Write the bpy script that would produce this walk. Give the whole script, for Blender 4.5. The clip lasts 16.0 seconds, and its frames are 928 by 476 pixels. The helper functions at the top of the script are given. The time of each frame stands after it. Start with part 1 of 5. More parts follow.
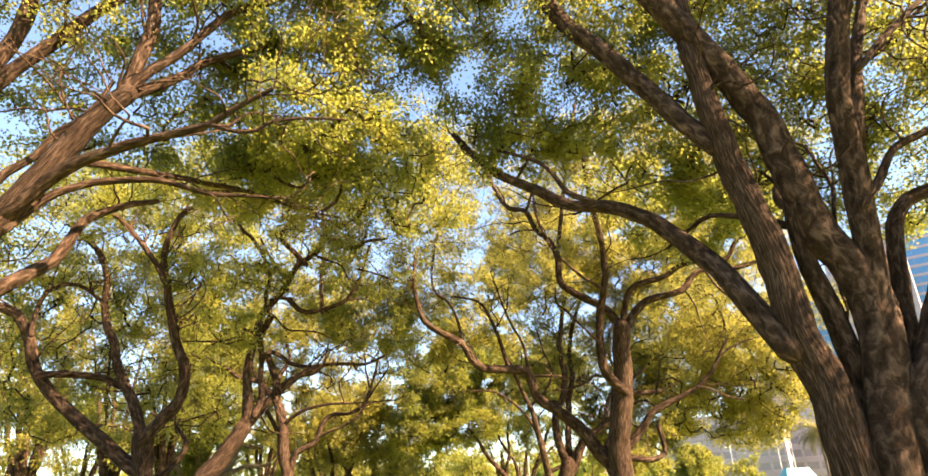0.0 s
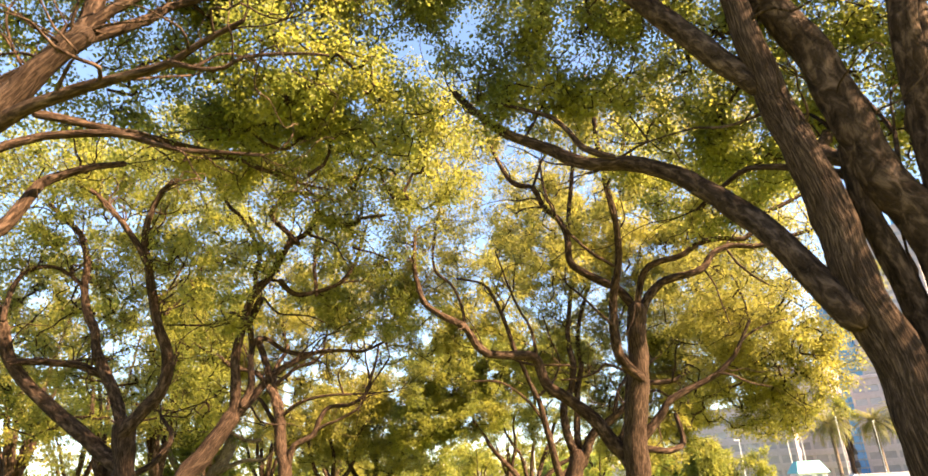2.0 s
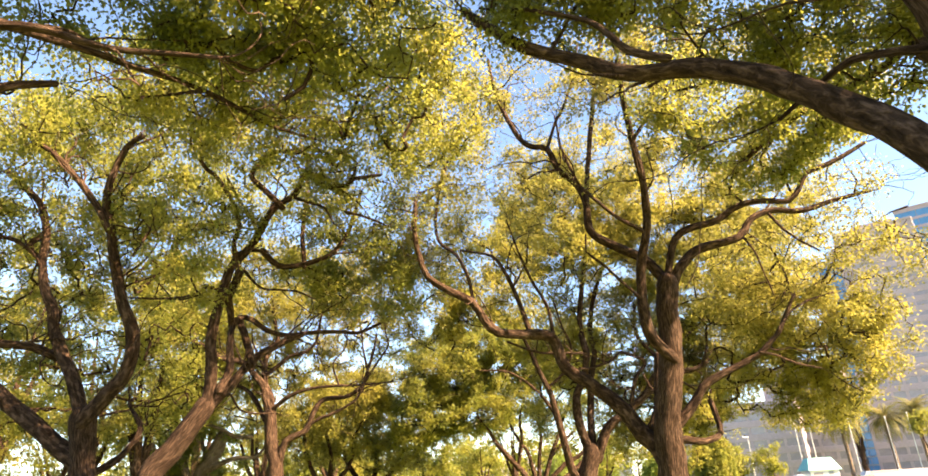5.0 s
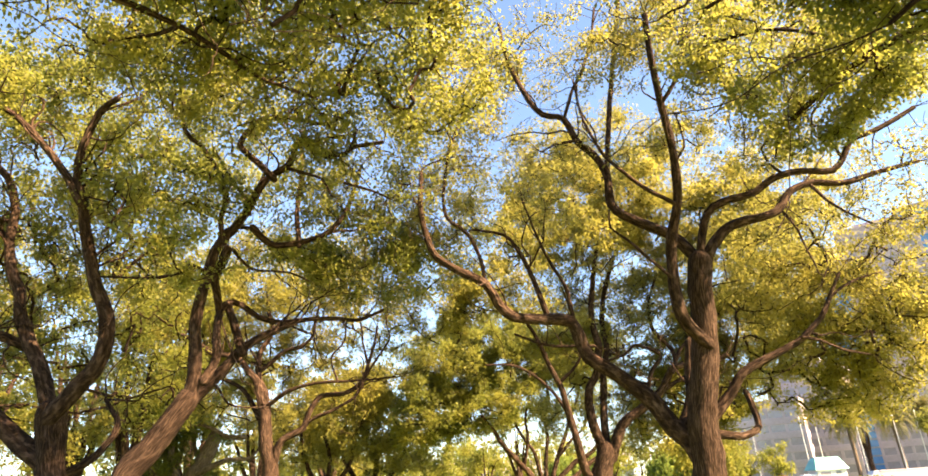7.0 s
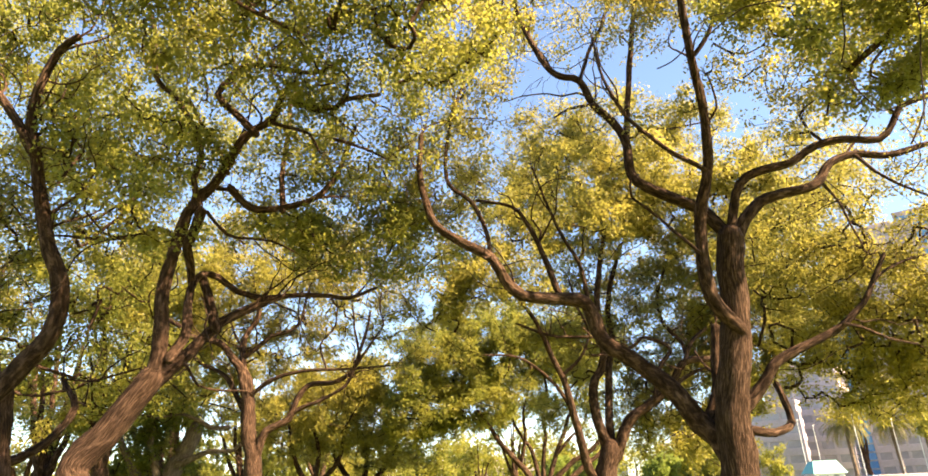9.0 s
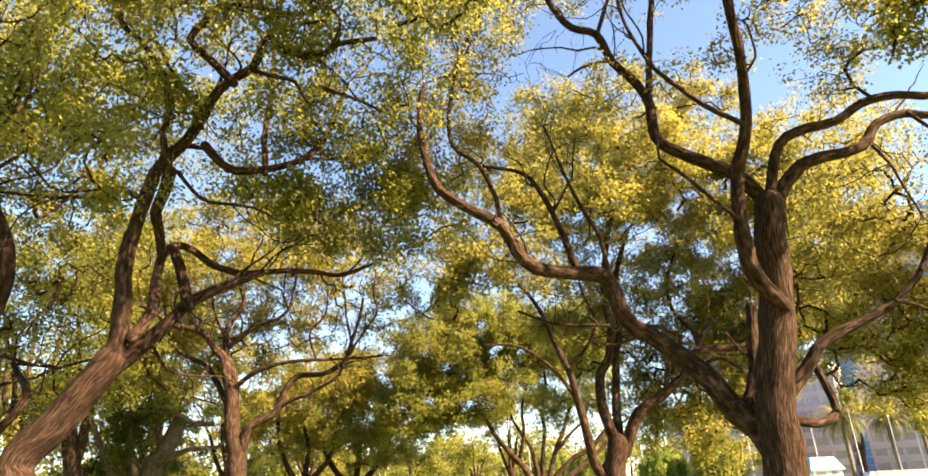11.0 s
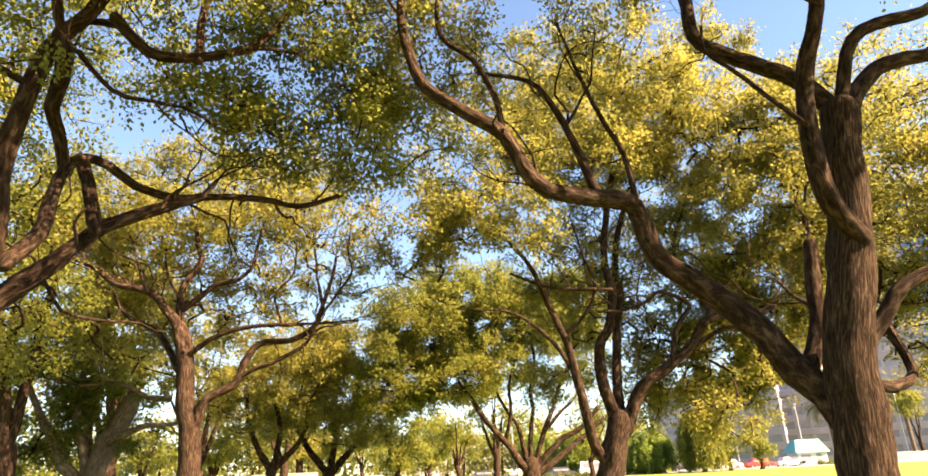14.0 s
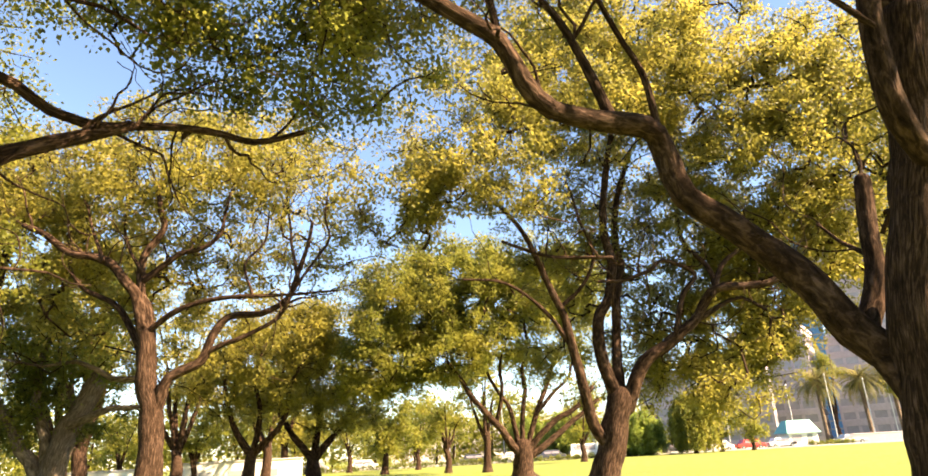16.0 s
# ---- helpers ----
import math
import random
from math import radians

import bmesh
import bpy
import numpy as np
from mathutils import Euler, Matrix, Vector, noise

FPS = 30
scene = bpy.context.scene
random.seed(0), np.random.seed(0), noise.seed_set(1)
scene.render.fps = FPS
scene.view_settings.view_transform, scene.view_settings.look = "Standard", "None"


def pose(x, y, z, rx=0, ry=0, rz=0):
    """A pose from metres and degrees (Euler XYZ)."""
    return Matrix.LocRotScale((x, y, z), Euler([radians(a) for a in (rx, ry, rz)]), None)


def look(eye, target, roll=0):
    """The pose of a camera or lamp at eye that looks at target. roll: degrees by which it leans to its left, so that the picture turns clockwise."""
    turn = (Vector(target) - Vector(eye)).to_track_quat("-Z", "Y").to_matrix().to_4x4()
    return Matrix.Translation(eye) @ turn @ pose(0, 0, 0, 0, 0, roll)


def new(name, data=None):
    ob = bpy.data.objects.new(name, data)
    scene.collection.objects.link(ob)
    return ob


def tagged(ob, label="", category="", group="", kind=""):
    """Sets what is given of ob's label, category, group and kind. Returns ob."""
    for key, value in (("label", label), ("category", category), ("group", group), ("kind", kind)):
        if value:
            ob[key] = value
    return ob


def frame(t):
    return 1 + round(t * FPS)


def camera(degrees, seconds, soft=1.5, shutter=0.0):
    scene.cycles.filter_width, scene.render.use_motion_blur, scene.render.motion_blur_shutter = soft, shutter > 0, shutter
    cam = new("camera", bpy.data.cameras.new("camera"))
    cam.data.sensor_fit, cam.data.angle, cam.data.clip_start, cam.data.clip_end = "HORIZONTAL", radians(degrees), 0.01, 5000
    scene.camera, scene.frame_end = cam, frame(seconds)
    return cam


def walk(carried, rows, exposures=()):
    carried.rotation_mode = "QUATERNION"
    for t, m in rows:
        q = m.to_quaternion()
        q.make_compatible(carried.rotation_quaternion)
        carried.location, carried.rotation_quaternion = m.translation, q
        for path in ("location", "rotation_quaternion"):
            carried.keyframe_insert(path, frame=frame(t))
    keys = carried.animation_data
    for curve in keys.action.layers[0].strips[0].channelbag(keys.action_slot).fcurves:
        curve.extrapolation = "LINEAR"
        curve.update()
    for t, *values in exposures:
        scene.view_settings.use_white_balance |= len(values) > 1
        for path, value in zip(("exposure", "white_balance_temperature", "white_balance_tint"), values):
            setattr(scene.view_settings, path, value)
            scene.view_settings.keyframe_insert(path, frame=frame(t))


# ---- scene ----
cam = camera(71.6, 16.0, soft=1.7)
METRES, EYE, TILT, LEAN, TURN = 16.0, 1.55, 22.0, 2.4, 0.0
ROWS = [
    (0.0, 0.0, 0.0, 0.0, -0.0, -0.0, 0.0),
    (0.5, -0.0015, 0.0246, -0.0098, -0.16, -0.14, 0.06),
    (1.0, -0.005, 0.0501, -0.02, -0.18, -0.28, 0.12),
    (1.5, -0.0032, 0.0745, -0.0309, 0.21, -0.38, 0.29),
    (2.0, 0.0017, 0.0987, -0.0399, 0.35, -0.42, 0.33),
    (2.5, 0.0045, 0.1232, -0.0492, 0.42, -0.43, 0.34),
    (3.0, 0.008, 0.1498, -0.0594, 0.36, -0.38, 0.37),
    (3.5, 0.0043, 0.1753, -0.0729, 0.26, -0.38, 0.42),
    (4.0, 0.0, 0.2018, -0.0857, 0.37, -0.42, 0.6),
    (6.5, -0.0343, 0.3469, -0.146, 0.19, -0.35, 0.78),
    (7.0, -0.0381, 0.3742, -0.1565, 0.14, -0.26, 0.89),
    (7.5, -0.043, 0.4038, -0.169, -0.07, -0.19, 0.78),
    (8.0, -0.0446, 0.4338, -0.1817, -0.2, -0.21, 0.32),
    (8.5, -0.0467, 0.4632, -0.1931, -0.33, -0.27, 0.06),
    (9.0, -0.05, 0.4915, -0.2035, -0.19, -0.43, -0.23),
    (11.5, -0.0742, 0.634, -0.2605, -1.08, -0.63, -0.31),
    (12.0, -0.0783, 0.6641, -0.2743, -1.21, -0.75, -0.39),
    (12.5, -0.0812, 0.6964, -0.2887, -1.46, -0.93, -0.56),
    (13.0, -0.0788, 0.7268, -0.3011, -1.73, -1.17, -0.64),
    (13.5, -0.0764, 0.7592, -0.3157, -2.01, -1.56, -0.9),
    (14.0, -0.0744, 0.7927, -0.3277, -2.42, -1.93, -0.94),
    (14.5, -0.0723, 0.8238, -0.3419, -2.65, -2.38, -1.01),
    (15.0, -0.0726, 0.8575, -0.3546, -3.13, -2.66, -0.94),
    (15.5, -0.0689, 0.8867, -0.3673, -3.32, -2.98, -0.74),
    (16.0, -0.0663, 0.9146, -0.3794, -3.4, -3.2, -0.81),
]
walk(cam, [(t, pose(0, 0, EYE, TILT, LEAN, TURN) @ pose(METRES * x, METRES * y, METRES * z, 90 + pitch, roll, yaw)) for t, x, y, z, yaw, pitch, roll in ROWS],
     [(0.0, 3.25, 7450, 15), (16.0, 2.88, 7450, 15)])

# ---- light ----
SUN_ELEV, SUN_AZ = radians(38), radians(117)          # height, and angle from +y towards +x
world = bpy.data.worlds.new("sky")
scene.world = world
world.use_nodes = True
wn = world.node_tree.nodes
sky = wn.new("ShaderNodeTexSky")
sky.sky_type, sky.sun_disc = "NISHITA", False
sky.sun_elevation, sky.sun_rotation = SUN_ELEV, SUN_AZ
sky.air_density, sky.dust_density, sky.ozone_density = 1.0, 0.1, 3.2
wn["Background"].inputs["Strength"].default_value = 0.055
world.node_tree.links.new(sky.outputs["Color"], wn["Background"].inputs["Color"])
sun = new("sun", bpy.data.lights.new("sun", "SUN"))
sun.data.energy, sun.data.angle, sun.data.color = 5.0, radians(0.53), (1.0, 0.79, 0.53)
sun_way = Vector((math.cos(SUN_ELEV) * math.sin(SUN_AZ), math.cos(SUN_ELEV) * math.cos(SUN_AZ), math.sin(SUN_ELEV)))
sun.matrix_world = look(sun_way * 60, (0, 0, 0))
scene.view_settings.exposure = 0.9

# ---- materials ----


def material(name, rough=0.8, metal=0.0):
    m = bpy.data.materials.new(name)
    m.use_nodes = True
    b = m.node_tree.nodes["Principled BSDF"]
    b.inputs["Roughness"].default_value, b.inputs["Metallic"].default_value = rough, metal
    return m, m.node_tree.nodes, m.node_tree.links, b


def ramp(nodes, links, source, *stops):
    r = nodes.new("ShaderNodeValToRGB")
    while len(r.color_ramp.elements) < len(stops):
        r.color_ramp.elements.new(0.5)
    for e, (p, c) in zip(r.color_ramp.elements, stops):
        e.position, e.color = p, (*c, 1)
    links.new(source, r.inputs["Fac"])
    return r.outputs["Color"]


def noise_of(nodes, links, scale, detail=6.0, rough=0.6, stretch=(1, 1, 1)):
    co, mp, n = nodes.new("ShaderNodeTexCoord"), nodes.new("ShaderNodeMapping"), nodes.new("ShaderNodeTexNoise")
    mp.inputs["Scale"].default_value = stretch
    links.new(co.outputs["Object"], mp.inputs["Vector"])
    links.new(mp.outputs["Vector"], n.inputs["Vector"])
    n.inputs["Scale"].default_value, n.inputs["Detail"].default_value, n.inputs["Roughness"].default_value = scale, detail, rough
    return n.outputs["Fac"]


def mix(nodes, links, kind, fac, a, b):
    m = nodes.new("ShaderNodeMix")
    m.data_type, m.blend_type = "RGBA", kind
    if isinstance(fac, float):
        m.inputs["Factor"].default_value = fac
    else:
        links.new(fac, m.inputs["Factor"])
    links.new(a, m.inputs["A"])
    links.new(b, m.inputs["B"])
    return m.outputs["Result"]


def bump(nodes, links, bsdf, source, strength, distance):
    b = nodes.new("ShaderNodeBump")
    b.inputs["Strength"].default_value, b.inputs["Distance"].default_value = strength, distance
    links.new(source, b.inputs["Height"])
    links.new(b.outputs["Normal"], bsdf.inputs["Normal"])


def painted(name, colour, rough=0.7, metal=0.0, vary=0.25, scale=3.0):
    """A plain surface with stains at a large and a small scale."""
    m, n, l, b = material(name, rough, metal)
    dark = tuple(c * (1 - vary) for c in colour)
    light = tuple(min(1.0, c * (1 + vary * 0.4)) for c in colour)
    big = ramp(n, l, noise_of(n, l, scale * 0.2), (0.3, dark), (0.7, light))
    small = ramp(n, l, noise_of(n, l, scale * 4), (0.3, (0.82, 0.82, 0.82)), (0.7, (1, 1, 1)))
    l.new(mix(n, l, "MULTIPLY", 1.0, big, small), b.inputs["Base Color"])
    return m


def bark_material(name, low, mid, high):
    m, n, l, b = material(name, 0.95)
    b.inputs["Specular IOR Level"].default_value = 0.08
    # the furrows run along the limb: u goes round it, v along it
    uv, mp, fur = n.new("ShaderNodeUVMap"), n.new("ShaderNodeMapping"), n.new("ShaderNodeTexNoise")
    mp.inputs["Scale"].default_value = (66, 3.4, 1)
    l.new(uv.outputs["UV"], mp.inputs["Vector"])
    l.new(mp.outputs["Vector"], fur.inputs["Vector"])
    fur.inputs["Scale"].default_value, fur.inputs["Detail"].default_value, fur.inputs["Roughness"].default_value = 1.0, 8, 0.65
    fur.inputs["Distortion"].default_value = 0.6
    base = ramp(n, l, fur.outputs["Fac"], (0.32, low), (0.5, mid), (0.72, high))
    stain = ramp(n, l, noise_of(n, l, 1.3), (0.35, (0.55, 0.5, 0.46)), (0.7, (1.0, 0.97, 0.95)))
    both = mix(n, l, "MULTIPLY", 1.0, base, stain)
    lichen = ramp(n, l, noise_of(n, l, 16.0, 9, 0.7), (0.56, (0, 0, 0)), (0.8, (0.3, 0.3, 0.3)))
    pale = n.new("ShaderNodeRGB")
    pale.outputs[0].default_value = (0.17, 0.115, 0.09, 1)
    l.new(mix(n, l, "MIX", lichen, both, pale.outputs[0]), b.inputs["Base Color"])
    bump(n, l, b, fur.outputs["Fac"], 1.0, 0.05)
    return m


def leaf_material(name, deep, mid, yellow):
    """Thin leaves: the light that falls on one side also comes out at the other."""
    m, n, l, b = material(name, 0.5)
    b.inputs["Specular IOR Level"].default_value = 0.22
    geo = n.new("ShaderNodeNewGeometry")
    one = ramp(n, l, geo.outputs["Random Per Island"], (0.0, deep), (0.4, mid), (0.92, mid), (1.0, yellow))
    two = ramp(n, l, noise_of(n, l, 0.5, 3), (0.36, deep), (0.5, mid), (0.66, yellow))
    col = mix(n, l, "MIX", 0.55, one, two)
    l.new(col, b.inputs["Base Color"])
    tr, ms, hue = n.new("ShaderNodeBsdfTranslucent"), n.new("ShaderNodeMixShader"), n.new("ShaderNodeHueSaturation")
    hue.inputs["Hue"].default_value, hue.inputs["Saturation"].default_value, hue.inputs["Value"].default_value = 0.497, 0.97, 1.65
    l.new(col, hue.inputs["Color"])
    l.new(hue.outputs["Color"], tr.inputs["Color"])
    ms.inputs["Fac"].default_value = 0.55
    l.new(b.outputs["BSDF"], ms.inputs[1])
    l.new(tr.outputs["BSDF"], ms.inputs[2])
    l.new(ms.outputs["Shader"], n["Material Output"].inputs["Surface"])
    return m


def lawn_material():
    m, n, l, b = material("lawn", 0.85)
    big = ramp(n, l, noise_of(n, l, 0.12, 5), (0.3, (0.125, 0.16, 0.018)), (0.7, (0.17, 0.205, 0.026)))
    fine = ramp(n, l, noise_of(n, l, 9.0, 8, 0.75), (0.3, (0.6, 0.65, 0.5)), (0.7, (1.15, 1.1, 1.0)))
    l.new(mix(n, l, "MULTIPLY", 1.0, big, fine), b.inputs["Base Color"])
    bump(n, l, b, noise_of(n, l, 60, 4), 0.8, 0.03)
    return m


BARK = bark_material("bark", (0.009, 0.0053, 0.0036), (0.042, 0.0265, 0.0185), (0.175, 0.117, 0.088))
PALE_BARK = bark_material("pale_bark", (0.05, 0.04, 0.03), (0.16, 0.13, 0.1), (0.32, 0.27, 0.22))
LEAF = leaf_material("leaf", (0.08, 0.098, 0.02), (0.158, 0.166, 0.029), (0.25, 0.228, 0.04))
LEAF_GOLD = leaf_material("golden_leaf", (0.1, 0.102, 0.023), (0.182, 0.17, 0.032), (0.262, 0.23, 0.044))
LEAF_DARK = leaf_material("dark_leaf", (0.04, 0.056, 0.012), (0.1, 0.12, 0.02), (0.19, 0.185, 0.03))
LEAF_WILLOW = leaf_material("willow_leaf", (0.07, 0.11, 0.02), (0.16, 0.21, 0.04), (0.28, 0.31, 0.06))
LEAF_PALM = leaf_material("palm_leaf", (0.05, 0.06, 0.02), (0.11, 0.11, 0.04), (0.22, 0.18, 0.07))
LAWN = lawn_material()

# ---- builders ----


def mesh_object(name, verts, faces, mat, parent=None, label="", smooth=False, uv=None):
    me = bpy.data.meshes.new(name)
    verts, faces = np.asarray(verts, np.float32), np.asarray(faces, np.int32)
    nv, nf, k = len(verts), len(faces), faces.shape[1]
    me.vertices.add(nv)
    me.vertices.foreach_set("co", verts.ravel())
    me.loops.add(nf * k)
    me.loops.foreach_set("vertex_index", faces.ravel())
    me.polygons.add(nf)
    me.polygons.foreach_set("loop_start", np.arange(0, nf * k, k, dtype=np.int32))
    if smooth:
        me.polygons.foreach_set("use_smooth", np.ones(nf, bool))
    if uv is not None:
        me.uv_layers.new(name="UVMap").data.foreach_set("uv", np.asarray(uv, np.float32)[faces.ravel()].ravel())
    me.update(calc_edges=True)
    me.materials.append(mat)
    ob = new(name, me)
    if parent:
        ob.parent = parent
    if label:
        tagged(ob, label)
    return ob


def part(name, bm, mat, parent=None, label="", smooth=False):
    """One bmesh as one mesh object under a thing or a part."""
    me = bpy.data.meshes.new(name)
    bm.to_mesh(me)
    bm.free()
    if smooth:
        for p in me.polygons:
            p.use_smooth = True
    me.materials.append(mat)
    ob = new(name, me)
    if parent:
        ob.parent = parent
    if label:
        tagged(ob, label)
    return ob


def box(bm, x0, y0, z0, x1, y1, z1, bevel=0.0):
    r = bmesh.ops.create_cube(bm, size=1.0, matrix=Matrix.Translation(((x0 + x1) / 2, (y0 + y1) / 2, (z0 + z1) / 2)) @ Matrix.Diagonal((x1 - x0, y1 - y0, z1 - z0, 1)))
    if bevel:
        bmesh.ops.bevel(bm, geom=list({e for v in r["verts"] for e in v.link_edges}), offset=bevel, segments=2, affect="EDGES", profile=0.6)
    return bm


def boxed(x0, y0, z0, x1, y1, z1, bevel=0.0):
    return box(bmesh.new(), x0, y0, z0, x1, y1, z1, bevel)


def spline(points, step):
    """A smooth line through the points, cut into steps of about that length."""
    p = np.array(points, float)
    p = np.vstack([2 * p[0] - p[1], p, 2 * p[-1] - p[-2]])
    res = []
    for i in range(1, len(p) - 2):
        n = max(2, int(np.linalg.norm(p[i + 1] - p[i]) / step))
        for t in np.arange(n) / n:
            res.append(0.5 * (2 * p[i] + (p[i + 1] - p[i - 1]) * t + (2 * p[i - 1] - 5 * p[i] + 4 * p[i + 1] - p[i + 2]) * t * t
                              + (3 * p[i] - p[i - 1] - 3 * p[i + 1] + p[i + 2]) * t ** 3))
    res.append(p[-2])
    return np.array(res)


def tube(path, radii, sides, lumps=0.0, seed=0.0, flute=0.0):
    """Verts, quads and uv of a tube along a path; lumps makes it uneven, flute gives it buttressed ridges."""
    n = len(path)
    tan = np.gradient(path, axis=0)
    tan /= np.linalg.norm(tan, axis=1)[:, None] + 1e-9
    side = np.cross(tan[0], (0.31, 0.87, 0.38))
    side /= np.linalg.norm(side)
    ang = np.arange(sides + 1) / sides * 2 * np.pi
    run = np.concatenate([[0], np.cumsum(np.linalg.norm(np.diff(path, axis=0), axis=1))])
    vs, uv = [], []
    for i in range(n):
        side = side - tan[i] * np.dot(side, tan[i])
        side /= np.linalg.norm(side) + 1e-9
        other = np.cross(tan[i], side)
        for j, a in enumerate(ang):
            k = j % sides
            r = radii[i]
            if lumps:
                c = ang[k]
                r *= 1 + lumps * noise.noise((math.cos(c) * 1.1 + seed, math.sin(c) * 1.1 + seed * 0.37, run[i] * 1.6)) + lumps * 0.4 * noise.noise((math.cos(c) * 2.6, math.sin(c) * 2.6 + seed, run[i] * 2.2))
                if flute:
                    r *= 1 + flute * math.sin(5 * c + seed + run[i] * 0.5) * max(0.0, 1 - run[i] / 2.2)
            vs.append(path[i] + r * (math.cos(a) * side + math.sin(a) * other))
            uv.append((j / sides * min(1.0, radii[0] / 0.3 + 0.15), run[i]))
    m = sides + 1
    i, j = np.meshgrid(np.arange(n - 1), np.arange(sides), indexing="ij")
    a = (i * m + j).ravel()
    return np.array(vs), np.stack([a, a + 1, a + m + 1, a + m], 1), np.array(uv)


def thin_tubes(paths):
    """Three-sided tubes along many short paths (points, radius at the start, radius at the end)."""
    vs, fs, base = [], [], 0
    ang = np.arange(3) * 2 * np.pi / 3
    for pts, r0, r1 in paths:
        n = len(pts)
        t = pts[-1] - pts[0]
        t = t / (np.linalg.norm(t) + 1e-9)
        s = np.cross(t, (0.2, 0.3, 0.93))
        s /= np.linalg.norm(s) + 1e-9
        o = np.cross(t, s)
        ring = np.cos(ang)[:, None] * s + np.sin(ang)[:, None] * o
        r = np.linspace(r0, r1, n)
        vs.append((pts[:, None, :] + r[:, None, None] * ring).reshape(-1, 3))
        for i in range(n - 1):
            for j in range(3):
                a, b = base + i * 3 + j, base + i * 3 + (j + 1) % 3
                fs.append((a, b, b + 3, a + 3))
        base += n * 3
    return np.vstack(vs), np.array(fs)


def leaves(centres, rng, per, spread, size, droop=0.5):
    """Rhombic leaves, a little folded, scattered round the centres."""
    n = len(centres) * per
    c = np.repeat(centres, per, axis=0)
    off = rng.normal(size=(n, 3)) * spread * np.array([1, 1, 0.75])
    c = c + off
    # each leaf points outwards and hangs
    way = off / (np.linalg.norm(off, axis=1)[:, None] + 1e-9) + rng.normal(size=(n, 3)) * 0.7
    way[:, 2] -= droop
    way /= np.linalg.norm(way, axis=1)[:, None]
    up = rng.normal(size=(n, 3)) * 0.75 + np.array([0, 0, 1.0])
    s = np.cross(way, up)
    s /= np.linalg.norm(s, axis=1)[:, None] + 1e-9
    nor = np.cross(s, way)
    ln = size * rng.uniform(0.6, 1.25, n)[:, None]
    w = ln * rng.uniform(0.3, 0.42, n)[:, None]
    if size > 0.12:                              # far leaves: one blade-shaped triangle each
        v = np.stack([c - s * w, c + s * w, c + way * ln + nor * w * 0.5], 1)
        return v.reshape(-1, 3), np.arange(n * 3).reshape(-1, 3)
    v = np.stack([c, c + way * ln * 0.45 + s * w + nor * w * 0.35, c + way * ln, c + way * ln * 0.45 - s * w + nor * w * 0.35], 1)
    return v.reshape(-1, 3), np.arange(n * 4).reshape(-1, 4)


class Tree:
    pass


ALL_TREES = []


def tree(x, y, label, seed=0, leaf=0.086, mat=None, group="trees of the park rows", bark=None):
    """An Empty at the foot; trunk, limbs, twigs and crown go under it."""
    t = Tree()
    t.ob = tagged(new("tree"), label, "tree", group)
    t.ob.location = (x, y, 0)
    t.at, t.rng, t.leaf, t.mat = np.array([x, y, 0.0]), np.random.default_rng(seed), leaf, mat or LEAF
    t.nodes, t.pads, t.seed, t.bark = [], [], seed, bark or BARK
    ALL_TREES.append(t)
    return t


def limb(t, r0, r1, *points, name="limb", power=0.85):
    far = t.leaf > 0.14
    path = spline(points, 0.6 if far else 0.22 if r0 > 0.05 else 0.3)
    n = len(path)
    k = np.linspace(0, 1, n)
    if n > 6:
        wob = np.array([[noise.noise((p[0] * 0.9 + 31, p[1] * 0.9, p[2] * 0.9 + c * 17)) for c in range(3)] for p in path])
        wob += 0.45 * np.array([[noise.noise((p[0] * 2.6, p[1] * 2.6 + 7, p[2] * 2.6 + c * 29)) for c in range(3)] for p in path])
        path = path + wob * (0.11 if far else 0.04) * np.sin(k * np.pi)[:, None] ** 0.5
    rad = r0 + (r1 - r0) * k ** power
    if name == "trunk":
        run = np.concatenate([[0], np.cumsum(np.linalg.norm(np.diff(path, axis=0), axis=1))])
        rad = rad * (1 + 0.55 * np.exp(-run / 0.35))
    tip = path[-1] - path[-2]
    tip /= np.linalg.norm(tip)
    tail = (path[0] - path[1]) / np.linalg.norm(path[0] - path[1])
    for a in (30, 58, 80, 89):
        s, c = math.sin(radians(a)), math.cos(radians(a))
        path, rad = np.vstack([path, path[n - 1] + tip * rad[n - 1] * s]) if a == 30 else np.vstack([path, end + tip * end_r * s]), np.append(rad, rad[n - 1] * c)
        end, end_r = path[n - 1], rad[n - 1]
    if name == "limb":
        start, start_r = path[0], rad[0]
        for a in (40, 70, 89):
            path, rad = np.vstack([start + tail * start_r * math.sin(radians(a)), path]), np.append(start_r * math.cos(radians(a)), rad)
    v, f, uv = tube(path - t.at, rad, 8 if far else 18 if r0 > 0.18 else 12 if r0 > 0.07 else 8, 0.2 if name == "trunk" else 0.16, t.seed + len(t.nodes) * 0.7, 0.08 if name == "trunk" else 0.0)
    mesh_object(name, v, f, t.bark, t.ob, smooth=True, uv=uv)
    t.nodes.append((path[n // 3:], rad[n // 3:]))


def trunk(t, r0, r1, *points):
    limb(t, r0, r1, *points, name="trunk")


def pad(t, centre, radii, density=1.0):
    """A cloud of leaf clusters of that size."""
    t.pads.append((np.array(centre), np.array(radii), density))


